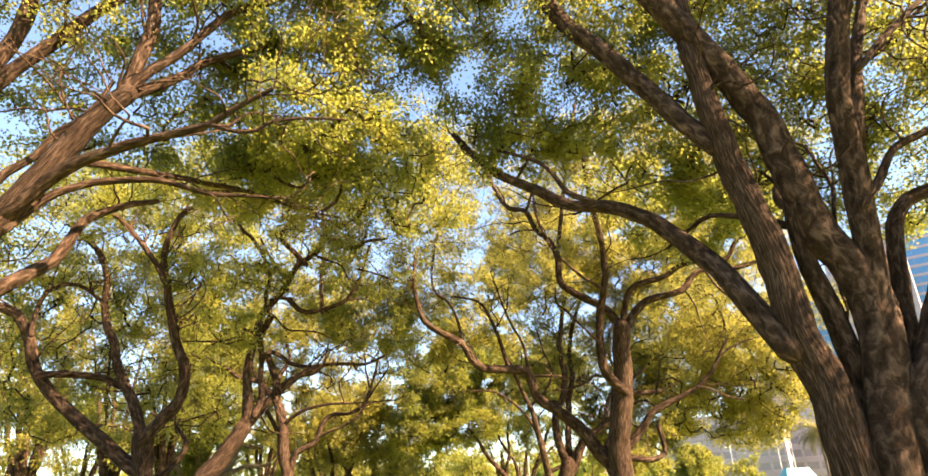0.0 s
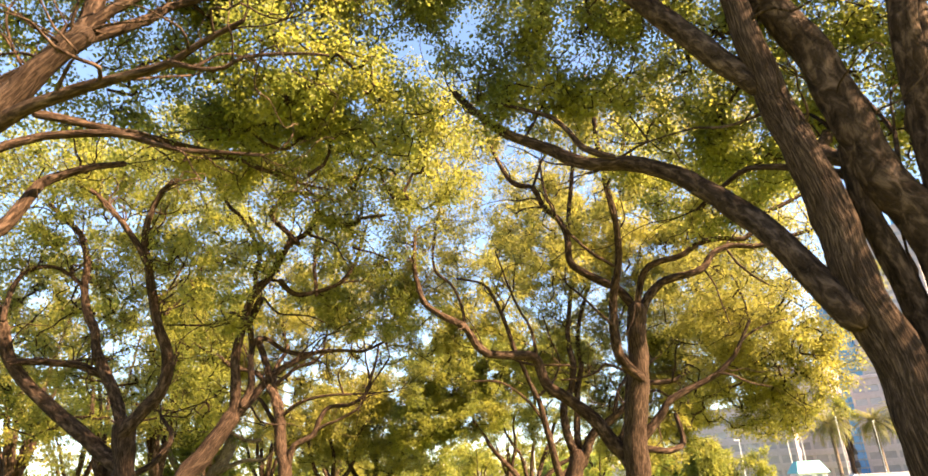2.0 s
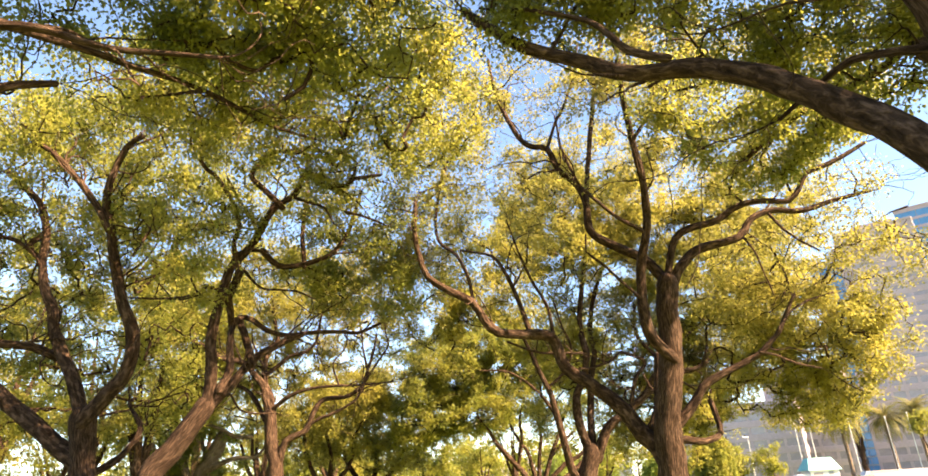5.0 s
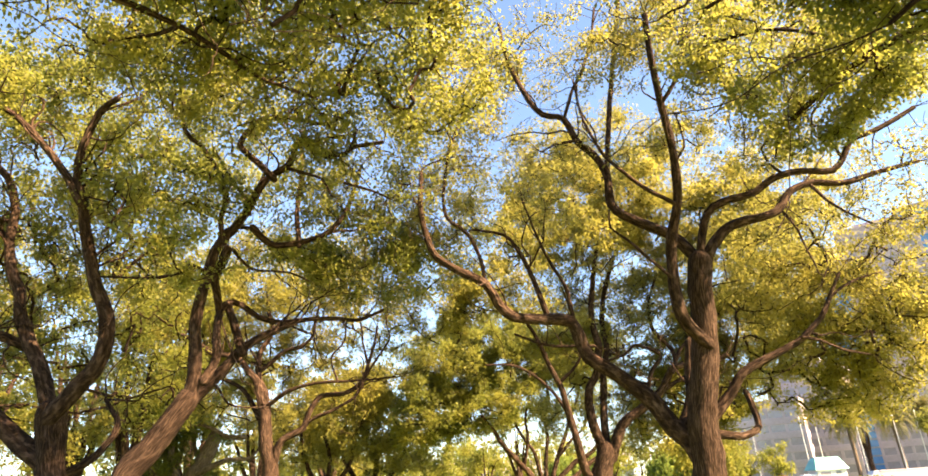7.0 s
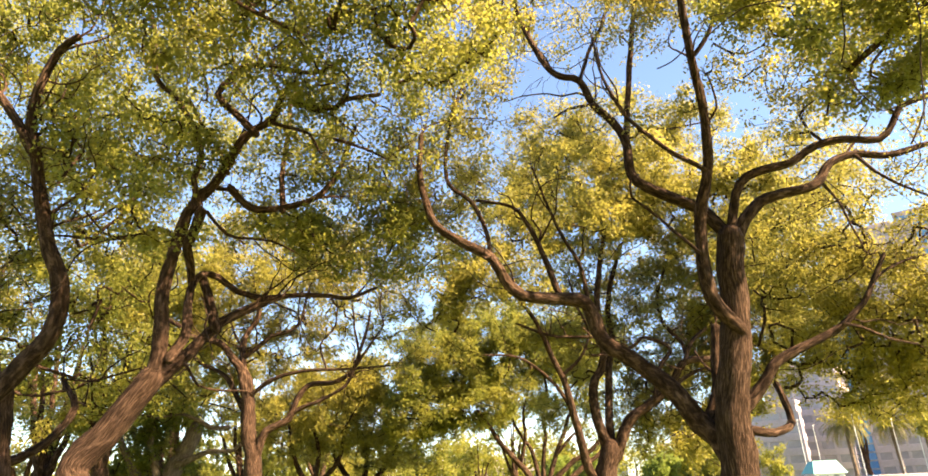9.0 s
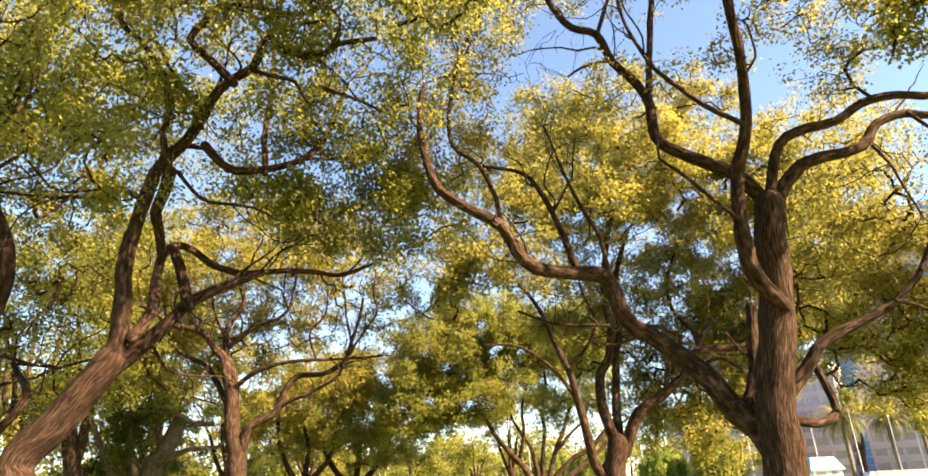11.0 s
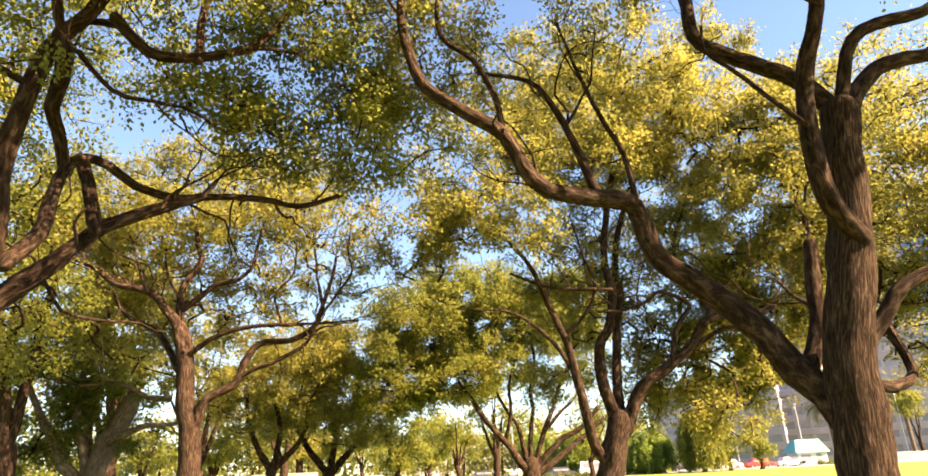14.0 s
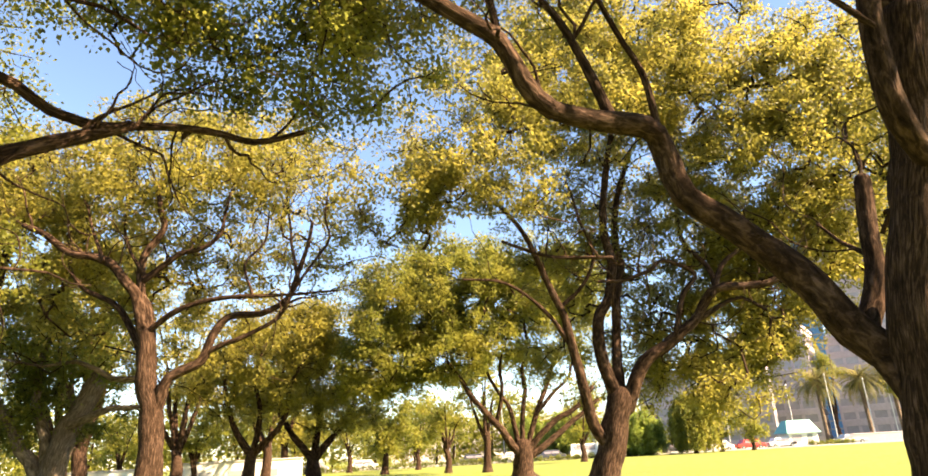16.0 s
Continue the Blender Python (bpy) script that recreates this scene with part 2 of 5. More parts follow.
def branch_out(t, count, length, r0, wood=None, sides=5):
    """Crooked side branches from the limbs, each with a few forks of its own."""
    rng = t.rng
    vs, fs, base, made = [], [], 0, []
    pool = wood if wood is not None else [n for n in t.nodes if n[1][0] < 0.3]
    weight = np.array([len(p) for p, r in pool], float)
    middle = np.mean(np.vstack([p for p, r in t.nodes]), axis=0)
    tips = [q for q in pool if wood is None for _ in range(2)]
    for i in range(count + len(tips)):
        p, r = tips[i] if i < len(tips) else pool[rng.choice(len(pool), p=weight / weight.sum())]
        k = len(p) - 2 if i < len(tips) else int(rng.integers(len(p) // 4, len(p)))
        a = p[k]
        along = p[min(k + 1, len(p) - 1)] - p[max(k - 1, 0)]
        along /= np.linalg.norm(along) + 1e-9
        out = a - middle
        out /= np.linalg.norm(out) + 1e-9
        way = along * (1.4 if i < len(tips) else 0.7) + out * 0.4 + rng.normal(size=3) * 0.6 + np.array([0, 0, 0.35])
        way /= np.linalg.norm(way)
        ln = length * rng.uniform(0.5, 1.2)
        pts = [a]
        for s in range(7):
            way = way + rng.normal(size=3) * 0.38 + np.array([0, 0, 0.06])
            way /= np.linalg.norm(way)
            pts.append(pts[-1] + way * ln / 7)
        line = spline(pts, ln / 8)
        start = r[k] * 0.9 if i < len(tips) else min(r0, r[k] * 0.6) * rng.uniform(0.6, 1.0)
        rad = np.linspace(start, 0.008, len(line))
        v, f, uv = tube(line - t.at, rad, sides)
        vs.append(v)
        fs.append(f + base)
        base += len(v)
        made.append((line[2:], rad[2:]))
    tagged(mesh_object("brushwood", np.vstack(vs), np.vstack(fs), BARK, t.ob, smooth=True, uv=np.zeros((base, 2)) + np.vstack(vs)[:, :2] * 0.3), kind="stuff")
    return made


def grow(t, per=44, every=11.5, spread=None, near=0):
    """Clusters of leaves in the clouds, each joined to the nearest wood by a twig that may carry others."""
    rng, size = t.rng, t.leaf
    spread = spread or 0.075 + size * 0.85
    if near:
        first = branch_out(t, near, 2.6, 0.04)
        t.nodes += first
        t.nodes += branch_out(t, near * 2, 1.3, 0.02, first, 4)
    cl = []
    for c, r, d in t.pads:
        area = math.pi * r[0] * (r[2] + r[1]) * 0.5
        n = max(6, int(area * every * d * (0.1 / size) ** 1.9))
        m = int(n * 3.4)
        p = rng.normal(size=(m, 3))
        p = p / np.linalg.norm(p, axis=1)[:, None] * rng.uniform(0.1, 1.15, (m, 1)) ** (1 / 2.2)
        p = c + p * r
        k = 1.0 / (size * 9)
        gaps = np.array([noise.noise(q * k) + 0.6 * noise.noise(q * k * 2.3) for q in p]) + rng.normal(size=m) * 0.1
        cl.append(p[np.argsort(-gaps)[:n]])
    cl = np.vstack(cl)
    wood = np.vstack([p for p, r in t.nodes])
    dist = np.array([np.min(np.sum((wood - c) ** 2, axis=1)) for c in cl])
    order = np.argsort(dist)
    cl = cl[order]
    total = len(wood) + len(cl) * 3
    pts = np.zeros((total, 3))
    pts[:len(wood)] = wood
    parent, load = np.full(total, -1), np.zeros(total)
    used, twigs = len(wood), []
    for c in cl:
        d = np.sum((pts[:used] - c) ** 2, axis=1)
        d += np.where(pts[:used, 2] > c[2] + 0.6, 1.5, 0.0)
        k = int(np.argmin(d))
        a = pts[k]
        gap = np.linalg.norm(c - a)
        bend = rng.normal(size=(2, 3)) * gap * 0.11
        bend[:, 2] -= gap * 0.05
        p1, p2 = a + (c - a) * 0.35 + bend[0], a + (c - a) * 0.7 + bend[1]
        pts[used], pts[used + 1], pts[used + 2] = p1, p2, c
        parent[used], parent[used + 1], parent[used + 2] = k, used, used + 1
        twigs.append((k, used))
        used += 3
    load[len(wood):used] = 0.0
    load[len(wood) + 2:used:3] = 1.0
    for i in range(used - 1, len(wood) - 1, -1):
        load[parent[i]] += load[i]
    paths = []
    for k, i in twigs:
        r0, r1 = 0.009 * load[i] ** 0.42, 0.009 * max(1.0, load[i + 2]) ** 0.42
        way = [pts[k], pts[i + 1], pts[i + 2]] if size < 0.15 else [pts[k], pts[i + 2]]
        paths.append((np.array(way) - t.at, min(r0, 0.06) * (size / 0.1) ** 0.5, min(r1, 0.05) * (size / 0.1) ** 0.5))
    v, f = thin_tubes(paths)
    tagged(mesh_object("brushwood", v, f, BARK, t.ob, smooth=True), kind="stuff")
    cen = cl - t.at
    v, f = leaves(cen, rng, per, spread, size)
    tagged(mesh_object("crown", v, f, t.mat, t.ob), kind="stuff")
    return len(cl)



def round_tree(x, y, height, radius, bottom, label, seed, leaf, mat):
    """A forked tree of the distance, its crown a heap of uneven leaf clouds."""
    t = tree(x, y, label, seed, leaf, mat, "trees of the distance")
    rng = t.rng
    r = 0.045 * height ** 0.75 + 0.1
    bottom = max(bottom, 1.2)
    fork = max(0.9, min(bottom * 0.7, 3.0))
    trunk(t, r, r * 0.8, (x, y, -0.15), (x + 0.1, y, fork * 0.5), (x + rng.uniform(-0.2, 0.2), y, fork))
    n = int(rng.integers(3, 7))
    for i in range(n):
        a = i / n * 2 * math.pi + rng.uniform(-0.4, 0.4)
        out = radius * rng.uniform(0.35, 0.7)
        top = bottom + (height - bottom) * rng.uniform(0.35, 0.8)
        dx, dy = math.cos(a) * out, math.sin(a) * out
        limb(t, r * 0.55, 0.03, (x, y, fork * 0.85), (x + dx * 0.35, y + dy * 0.35, fork + (top - fork) * 0.3 + rng.uniform(-0.3, 0.3)),
             (x + dx * 0.55, y + dy * 0.55, fork + (top - fork) * 0.6), (x + dx, y + dy, top))
    depth = height - bottom
    for i in range(11):
        a, q = rng.uniform(0, 2 * math.pi), rng.uniform(0, 1) ** 0.6
        h = rng.uniform(-0.04, 0.85)
        q *= math.sin(math.pi * min(1, 0.24 + h * 0.72)) * 0.75
        s = radius * rng.uniform(0.28, 0.46)
        pad(t, (x + math.cos(a) * q * radius, y + math.sin(a) * q * radius, bottom + depth * h), (s * 1.15, s * 1.15, min(s * 0.85, depth * 0.32)), 0.62)


def willow(x, y, height, radius, bottom, label, seed, leaf, mat):
    """A weeping crown: strings of leaves that hang from arched limbs."""
    t = Tree()
    t.ob = tagged(new("willow_tree"), label, "tree", "willows at the lawn edge")
    t.ob.location = (x, y, 0)
    t.at, t.rng, t.leaf, t.mat, t.nodes, t.pads, t.seed, t.bark = np.array([x, y, 0.0]), np.random.default_rng(seed), leaf, mat, [], [], seed, BARK
    rng = t.rng
    trunk(t, 0.3, 0.22, (x, y, -0.15), (x + 0.1, y, 1.0), (x, y, height * 0.4))
    cen, paths = [], []
    for i in range(7):
        a = i / 7 * 2 * math.pi + rng.uniform(-0.3, 0.3)
        dx, dy = math.cos(a) * radius, math.sin(a) * radius
        limb(t, 0.13, 0.03, (x, y, height * 0.36), (x + dx * 0.25, y + dy * 0.25, height * 0.72), (x + dx * 0.6, y + dy * 0.6, height * 0.88), (x + dx * 0.9, y + dy * 0.9, height * 0.74))
    for i in range(230):
        a, q = rng.uniform(0, 2 * math.pi), rng.uniform(0.02, 1) ** 0.6 * (0.8 + 0.3 * noise.noise((math.cos(a) * 1.3 + seed, math.sin(a) * 1.3, 5)))
        px, py = math.cos(a) * q * radius, math.sin(a) * q * radius
        z0 = height * (1 - 0.5 * q ** 2.4) + rng.uniform(-0.7, 0.1) + 0.9 * noise.noise((px * 0.5 + seed, py * 0.5, 0))
        z1 = max(0.45, rng.uniform(0.15, 0.75) ** 1.3 * z0 * (1.1 - 0.55 * q))
        zs = np.arange(z1, z0, 0.4)
        if len(zs) < 2:
            continue
        line = np.stack([px + (z0 - zs) * 0.05 * math.cos(a) + rng.normal(size=len(zs)) * 0.05, py + (z0 - zs) * 0.05 * math.sin(a) + rng.normal(size=len(zs)) * 0.05, zs], 1)
        cen.append(line)
        paths.append((line[::-1], 0.012, 0.006))
    v, f = thin_tubes(paths)
    tagged(mesh_object("brushwood", v, f, BARK, t.ob), kind="stuff")
    v, f = leaves(np.vstack(cen), rng, 9, 0.16, leaf, droop=1.6)
    tagged(mesh_object("crown", v, f, mat, t.ob), kind="stuff")


def palm(x, y, height, seed):
    """A date palm: ringed trunk, a boss of cut stalks and arching feathered fronds."""
    rng = np.random.default_rng(seed)
    ob = tagged(new("palm_tree"), "tall date palm with a grey trunk and arching fronds", "palm", "palms at the lawn edge")
    ob.location = (x, y, 0)
    zs = np.arange(0, height + 0.01, 0.25)
    path = np.stack([0.15 * np.sin(zs * 0.2 + seed), 0 * zs, zs], 1)
    rad = 0.31 + 0.03 * (np.arange(len(zs)) % 2) + 0.12 * np.exp(-zs / 0.6) + 0.2 * np.exp(-((zs - height) / 0.7) ** 2)
    v, f, uv = tube(path, rad, 12, 0.05, seed)
    mesh_object("trunk", v, f, PALE_BARK, ob, smooth=True, uv=uv)
    top = path[-1]
    for i in range(72):
        a = i * 2.399 + rng.uniform(-0.2, 0.2)
        up = 1.25 - 1.75 * (i / 71) + rng.uniform(-0.1, 0.1)
        ln = rng.uniform(4.0, 5.0)
        k = np.linspace(0, 1, 15)
        bend = up - k * 1.35
        step = np.stack([np.cos(bend) * math.cos(a), np.cos(bend) * math.sin(a), np.sin(bend)], 1) * ln / 14
        spine = top + np.cumsum(step, axis=0)
        sv, sf = thin_tubes([(spine, 0.05, 0.012)])
        sv, sf = [sv], [sf]
        base = len(sv[0])
        side = np.array([-math.sin(a), math.cos(a), 0])
        for j in range(1, 15):
            w = 0.62 * math.sin(math.pi * min(0.95, 0.15 + 0.8 * k[j])) + 0.1
            for sgn in (-1, 1):
                for e in (0.0, 0.5):
                    p = spine[j] - step[j] * e
                    q = p + side * sgn * w + step[j] * 1.3 + np.array([0, 0, -0.16 * w])
                    n = step[j] * 0.2
                    sv.append(np.array([p - n, (p + q) / 2 - n * 0.8 + np.array([0, 0, 0.05]), q, (p + q) / 2 + n * 0.8 + np.array([0, 0, 0.05])]))
                    sf.append(np.array([[base, base + 1, base + 2, base + 3]]))
                    base += 4
        mesh_object("frond", np.vstack(sv), np.vstack(sf), LEAF_PALM, ob)


# ---- ground ----
bm = bmesh.new()
bmesh.ops.create_grid(bm, x_segments=60, y_segments=60, size=1.0)
for v in bm.verts:
    x, y = v.co.x, v.co.y
    v.co = Vector((math.copysign(abs(x) ** 2.2, x) * 2500, 40 + math.copysign(abs(y) ** 2.2, y) * 2500, 0))
ground = tagged(part("ground", bm, LAWN), "bright green mown park lawn, sunlit between the trees", "lawn", kind="structure")

# ---- trees begin ----
r1 = tree(6.23, 10.21, "mature park tree with several leaning grey-brown stems and a green crown", seed=1)
trunk(r1, 0.389, 0.164, (6.23, 10.21, -0.15), (6.10, 10.20, 0.90), (5.89, 10.20, 1.69), (5.75, 10.19, 2.92), (5.52, 10.18, 3.80), (5.43, 10.17, 4.74), (5.25, 10.16, 5.75), (4.98, 10.15, 6.84), (4.82, 10.14, 7.99), (4.74, 10.13, 8.85), (4.67, 10.12, 9.69), (4.64, 10.11, 10.49), (4.68, 10.10, 11.47))
limb(r1, 0.224, 0.081, (5.27, 10.15, 3.52), (4.85, 10.62, 4.72), (4.66, 11.10, 5.39), (4.31, 11.57, 6.09), (3.88, 12.05, 6.73), (3.36, 12.53, 7.20), (2.62, 13.00, 7.46), (1.99, 13.47, 8.11), (1.16, 13.95, 8.82), (0.52, 14.43, 9.73), (0.12, 14.90, 10.52))
limb(r1, 0.070, 0.036, (2.96, 12.30, 7.22), (2.51, 12.58, 7.57), (2.25, 12.85, 8.20), (1.88, 13.12, 8.72), (1.01, 13.40, 9.21))
limb(r1, 0.186, 0.197, (4.83, 10.20, 7.23), (4.40, 10.50, 8.03), (4.08, 10.80, 8.82), (3.60, 11.10, 9.74), (3.19, 11.40, 10.56), (2.81, 11.70, 11.22), (2.50, 12.00, 12.13), (2.25, 12.30, 13.21), (2.01, 12.60, 14.49))
limb(r1, 0.393, 0.225, (6.48, 10.10, -0.15), (6.34, 10.00, 1.62), (6.58, 10.01, 2.85), (6.71, 10.02, 4.08), (6.52, 10.03, 4.84), (6.18, 10.04, 5.45), (5.96, 10.05, 6.52), (5.78, 10.06, 7.43), (5.31, 10.07, 8.65), (4.67, 10.08, 9.72), (4.16, 10.09, 10.56), (3.74, 10.10, 11.35))
limb(r1, 0.237, 0.184, (6.72, 9.95, 4.19), (6.81, 9.84, 5.34), (6.83, 9.74, 6.22), (6.84, 9.63, 7.01), (6.82, 9.52, 7.73), (6.99, 9.41, 8.70), (7.23, 9.31, 9.72), (7.48, 9.20, 10.60))
limb(r1, 0.209, 0.146, (6.46, 10.45, 2.14), (6.42, 10.41, 2.96), (6.30, 10.37, 3.62), (6.14, 10.32, 4.37), (5.98, 10.28, 4.95), (5.93, 10.24, 5.47), (5.90, 10.20, 6.06))
limb(r1, 0.247, 0.118, (6.63, 10.56, -0.15), (7.21, 10.50, 2.48), (7.52, 10.56, 3.81), (7.69, 10.61, 4.80), (7.87, 10.67, 5.54), (8.10, 10.73, 5.99), (8.44, 10.79, 6.34), (8.91, 10.84, 6.52), (9.47, 10.90, 6.67))
limb(r1, 0.306, 0.180, (6.90, 10.00, -0.15), (6.89, 9.80, 2.41), (7.32, 9.84, 3.28), (7.80, 9.88, 4.22), (8.37, 9.92, 5.45), (8.93, 9.96, 6.92), (9.57, 10.00, 8.57))
limb(r1, 0.087, 0.060, (6.76, 9.60, 5.74), (7.29, 9.75, 6.31), (7.79, 9.90, 6.91), (8.64, 10.05, 7.35), (9.72, 10.20, 7.91))
limb(r1, 0.113, 0.109, (7.14, 9.80, 7.14), (7.79, 10.20, 8.78), (8.54, 10.60, 10.27), (9.22, 11.00, 11.68))
limb(r1, 0.075, 0.055, (7.36, 9.60, 8.41), (8.08, 9.93, 9.07), (9.28, 10.27, 10.22), (10.39, 10.60, 11.24))
limb(r1, 0.082, 0.027, (5.96, 10.20, 5.61), (5.69, 10.62, 5.93), (5.32, 11.04, 6.25), (4.98, 11.46, 6.45), (4.79, 11.88, 6.40), (4.36, 12.30, 6.11))
limb(r1, 0.047, 0.029, (6.34, 9.90, 4.89), (6.62, 10.24, 5.84), (6.98, 10.58, 6.52), (7.06, 10.92, 7.16), (7.10, 11.26, 7.78), (7.06, 11.60, 8.04))
limb(r1, 0.174, 0.058, (6.75, 10.90, 6.20), (7.10, 12.60, 7.30), (8.98, 15.00, 9.35), (9.01, 15.84, 9.41), (8.82, 16.68, 9.52), (8.08, 17.52, 9.44), (7.69, 18.36, 9.33), (7.24, 19.20, 9.06))
limb(r1, 0.054, 0.032, (7.83, 17.20, 9.21), (7.42, 17.67, 10.13), (6.62, 18.13, 10.73), (5.61, 18.60, 10.84))
limb(r1, 0.161, 0.070, (8.49, 12.00, 7.41), (9.04, 12.17, 8.94), (9.53, 12.33, 10.63), (10.25, 12.50, 12.50))
limb(r1, 0.076, 0.035, (8.83, 11.40, 9.79), (9.53, 11.30, 10.30), (10.66, 11.20, 11.30))
pad(r1, (3.5, 12.5, 12.3), (2.5, 1.9, 1.6), 1.70)
pad(r1, (7.3, 13.0, 12.5), (2.6, 1.9, 1.5), 1.70)
pad(r1, (3.1, 13.0, 10.4), (1.9, 1.6, 1.4), 1.70)
pad(r1, (5.3, 14.0, 10.0), (2.0, 1.6, 1.8), 1.70)
pad(r1, (8.6, 14.0, 10.7), (2.3, 1.9, 2.1), 1.70)
pad(r1, (10.0, 12.5, 10.5), (1.9, 1.9, 2.2), 1.70)
pad(r1, (1.3, 14.0, 10.7), (1.7, 1.2, 0.9), 1.70)
pad(r1, (1.7, 14.0, 9.3), (1.6, 0.9, 0.6), 1.70)
pad(r1, (10.5, 14.0, 8.4), (1.6, 1.5, 1.6), 1.70)
pad(r1, (7.3, 14.5, 8.8), (2.0, 1.2, 1.1), 1.70)
pad(r1, (8.7, 12.0, 14.1), (3.6, 1.9, 1.3), 1.70)
pad(r1, (2.3, 12.5, 14.5), (3.4, 1.9, 1.1), 1.70)
pad(r1, (11.6, 12.0, 10.8), (1.3, 1.9, 3.4), 1.70)
pad(r1, (4.9, 18.2, 10.5), (1.0, 1.1, 0.8), 1.5)
pad(r1, (6.2, 18.3, 10.4), (1.1, 1.1, 0.9), 1.5)
pad(r1, (7.5, 19.0, 8.9), (1.2, 1.1, 0.6), 1.5)
pad(r1, (5.5, 17.2, 8.5), (0.6, 0.7, 0.5), 1.5)
pad(r1, (8.9, 18.6, 9.8), (1.5, 1.3, 1.0), 2.3)
pad(r1, (7.3, 17.4, 9.6), (1.0, 1.0, 0.7), 2.2)
# The next five clouds are unseen crown, added sunward to shade stems and limb
pad(r1, (12.0, 9.8, 8.4), (2.6, 2.4, 1.8), 1.4)
pad(r1, (12.2, 7.0, 8.9), (2.8, 2.6, 2.4), 1.6)
pad(r1, (10.5, 7.2, 13.2), (2.8, 2.2, 1.9), 1.2)
pad(r1, (8.4, 9.2, 12.9), (2.6, 1.6, 1.2), 1.3)
pad(r1, (9.5, 6.5, 10.5), (2.4, 2.2, 1.2), 0.8)

l1 = tree(-10.67, 11.02, "mature park tree with long sunlit pinkish limbs arching inward", seed=2)
trunk(l1, 0.346, 0.194, (-10.67, 11.02, -0.15), (-10.55, 11.00, 2.30), (-9.89, 10.90, 4.84), (-8.87, 10.92, 6.01), (-8.41, 10.93, 6.76), (-7.98, 10.95, 7.43), (-7.45, 10.97, 8.22), (-6.97, 10.98, 8.92), (-6.50, 11.00, 9.43))
limb(l1, 0.161, 0.124, (-6.65, 11.00, 9.24), (-6.51, 11.06, 9.81), (-6.44, 11.12, 10.55), (-6.33, 11.18, 11.19), (-6.41, 11.24, 12.05), (-6.53, 11.30, 12.97))
limb(l1, 0.129, 0.042, (-6.75, 11.00, 9.13), (-6.53, 11.20, 9.54), (-6.14, 11.40, 9.87), (-5.71, 11.60, 10.27), (-5.28, 11.80, 10.81), (-4.45, 12.00, 11.22), (-3.56, 12.20, 11.65), (-3.14, 12.40, 12.02))
limb(l1, 0.117, 0.071, (-6.75, 10.90, 9.07), (-6.55, 11.00, 9.52), (-6.14, 11.10, 10.06), (-5.59, 11.20, 10.58), (-5.15, 11.30, 11.25), (-4.66, 11.40, 11.76), (-3.95, 11.50, 12.12), (-3.28, 11.60, 12.68))
limb(l1, 0.168, 0.035, (-8.29, 10.90, 6.80), (-7.55, 10.75, 7.37), (-6.94, 10.60, 7.65), (-6.12, 10.45, 7.86), (-5.40, 10.30, 7.94), (-4.76, 10.15, 7.99), (-4.29, 10.00, 8.01), (-3.83, 9.85, 8.23), (-3.15, 9.70, 8.49))
limb(l1, 0.045, 0.021, (-4.28, 9.85, 7.89), (-3.78, 9.84, 7.73), (-3.41, 9.83, 7.74), (-3.14, 9.82, 7.90), (-2.51, 9.81, 7.92), (-1.84, 9.80, 7.85))
limb(l1, 0.105, 0.030, (-8.30, 11.00, 6.55), (-8.10, 11.15, 6.93), (-7.69, 11.30, 7.38), (-7.10, 11.45, 7.65), (-6.47, 11.60, 7.76), (-5.80, 11.75, 7.77), (-5.20, 11.90, 7.62), (-4.49, 12.05, 7.58), (-3.55, 12.20, 7.53))
limb(l1, 0.167, 0.113, (-9.99, 11.00, 8.92), (-9.49, 11.07, 9.58), (-8.74, 11.13, 10.52), (-8.23, 11.20, 11.09), (-7.71, 11.27, 11.77), (-7.29, 11.33, 12.18), (-6.76, 11.40, 12.90))
limb(l1, 0.174, 0.157, (-9.56, 11.00, 8.56), (-9.42, 11.00, 9.96), (-9.07, 11.00, 10.96), (-8.98, 11.00, 11.51), (-8.99, 11.00, 12.11), (-9.10, 11.00, 12.95))
limb(l1, 0.098, 0.039, (-8.86, 10.95, 7.22), (-8.56, 11.00, 7.73), (-8.11, 11.05, 8.11), (-7.78, 11.10, 8.66), (-7.30, 11.15, 9.11), (-6.97, 11.20, 9.85))
limb(l1, 0.204, 0.060, (-9.64, 12.00, 5.12), (-9.03, 12.20, 5.79), (-8.72, 12.40, 6.13), (-8.38, 12.60, 6.49), (-8.26, 12.80, 7.00), (-8.13, 13.00, 7.57), (-7.82, 13.20, 7.85), (-7.38, 13.40, 8.11), (-6.89, 13.60, 8.26))
limb(l1, 0.085, 0.03, (-7.30, 11.40, 8.10), (-6.30, 13.40, 8.75), (-5.20, 15.40, 9.25), (-4.70, 16.60, 9.45), (-4.45, 17.60, 9.72), (-3.60, 18.90, 10.05))
limb(l1, 0.05, 0.02, (-5.20, 15.40, 9.25), (-5.90, 16.10, 9.70), (-6.90, 16.40, 9.90), (-7.80, 17.00, 10.30))
pad(l1, (-5.4, 16.6, 10.3), (1.8, 1.5, 0.9), 1.5)
pad(l1, (-7.6, 16.6, 10.5), (1.7, 1.4, 0.9), 1.2)
pad(l1, (-3.0, 12.2, 9.5), (1.6, 1.5, 1.0), 1.80)
pad(l1, (-1.6, 12.6, 12.3), (2.3, 1.9, 1.6), 1.80)
pad(l1, (0.2, 13.2, 12.7), (1.7, 1.6, 1.5), 1.80)
pad(l1, (-4.6, 12.0, 12.3), (2.1, 1.6, 1.2), 1.80)
pad(l1, (-8.2, 11.5, 12.0), (2.1, 1.9, 1.3), 1.15)
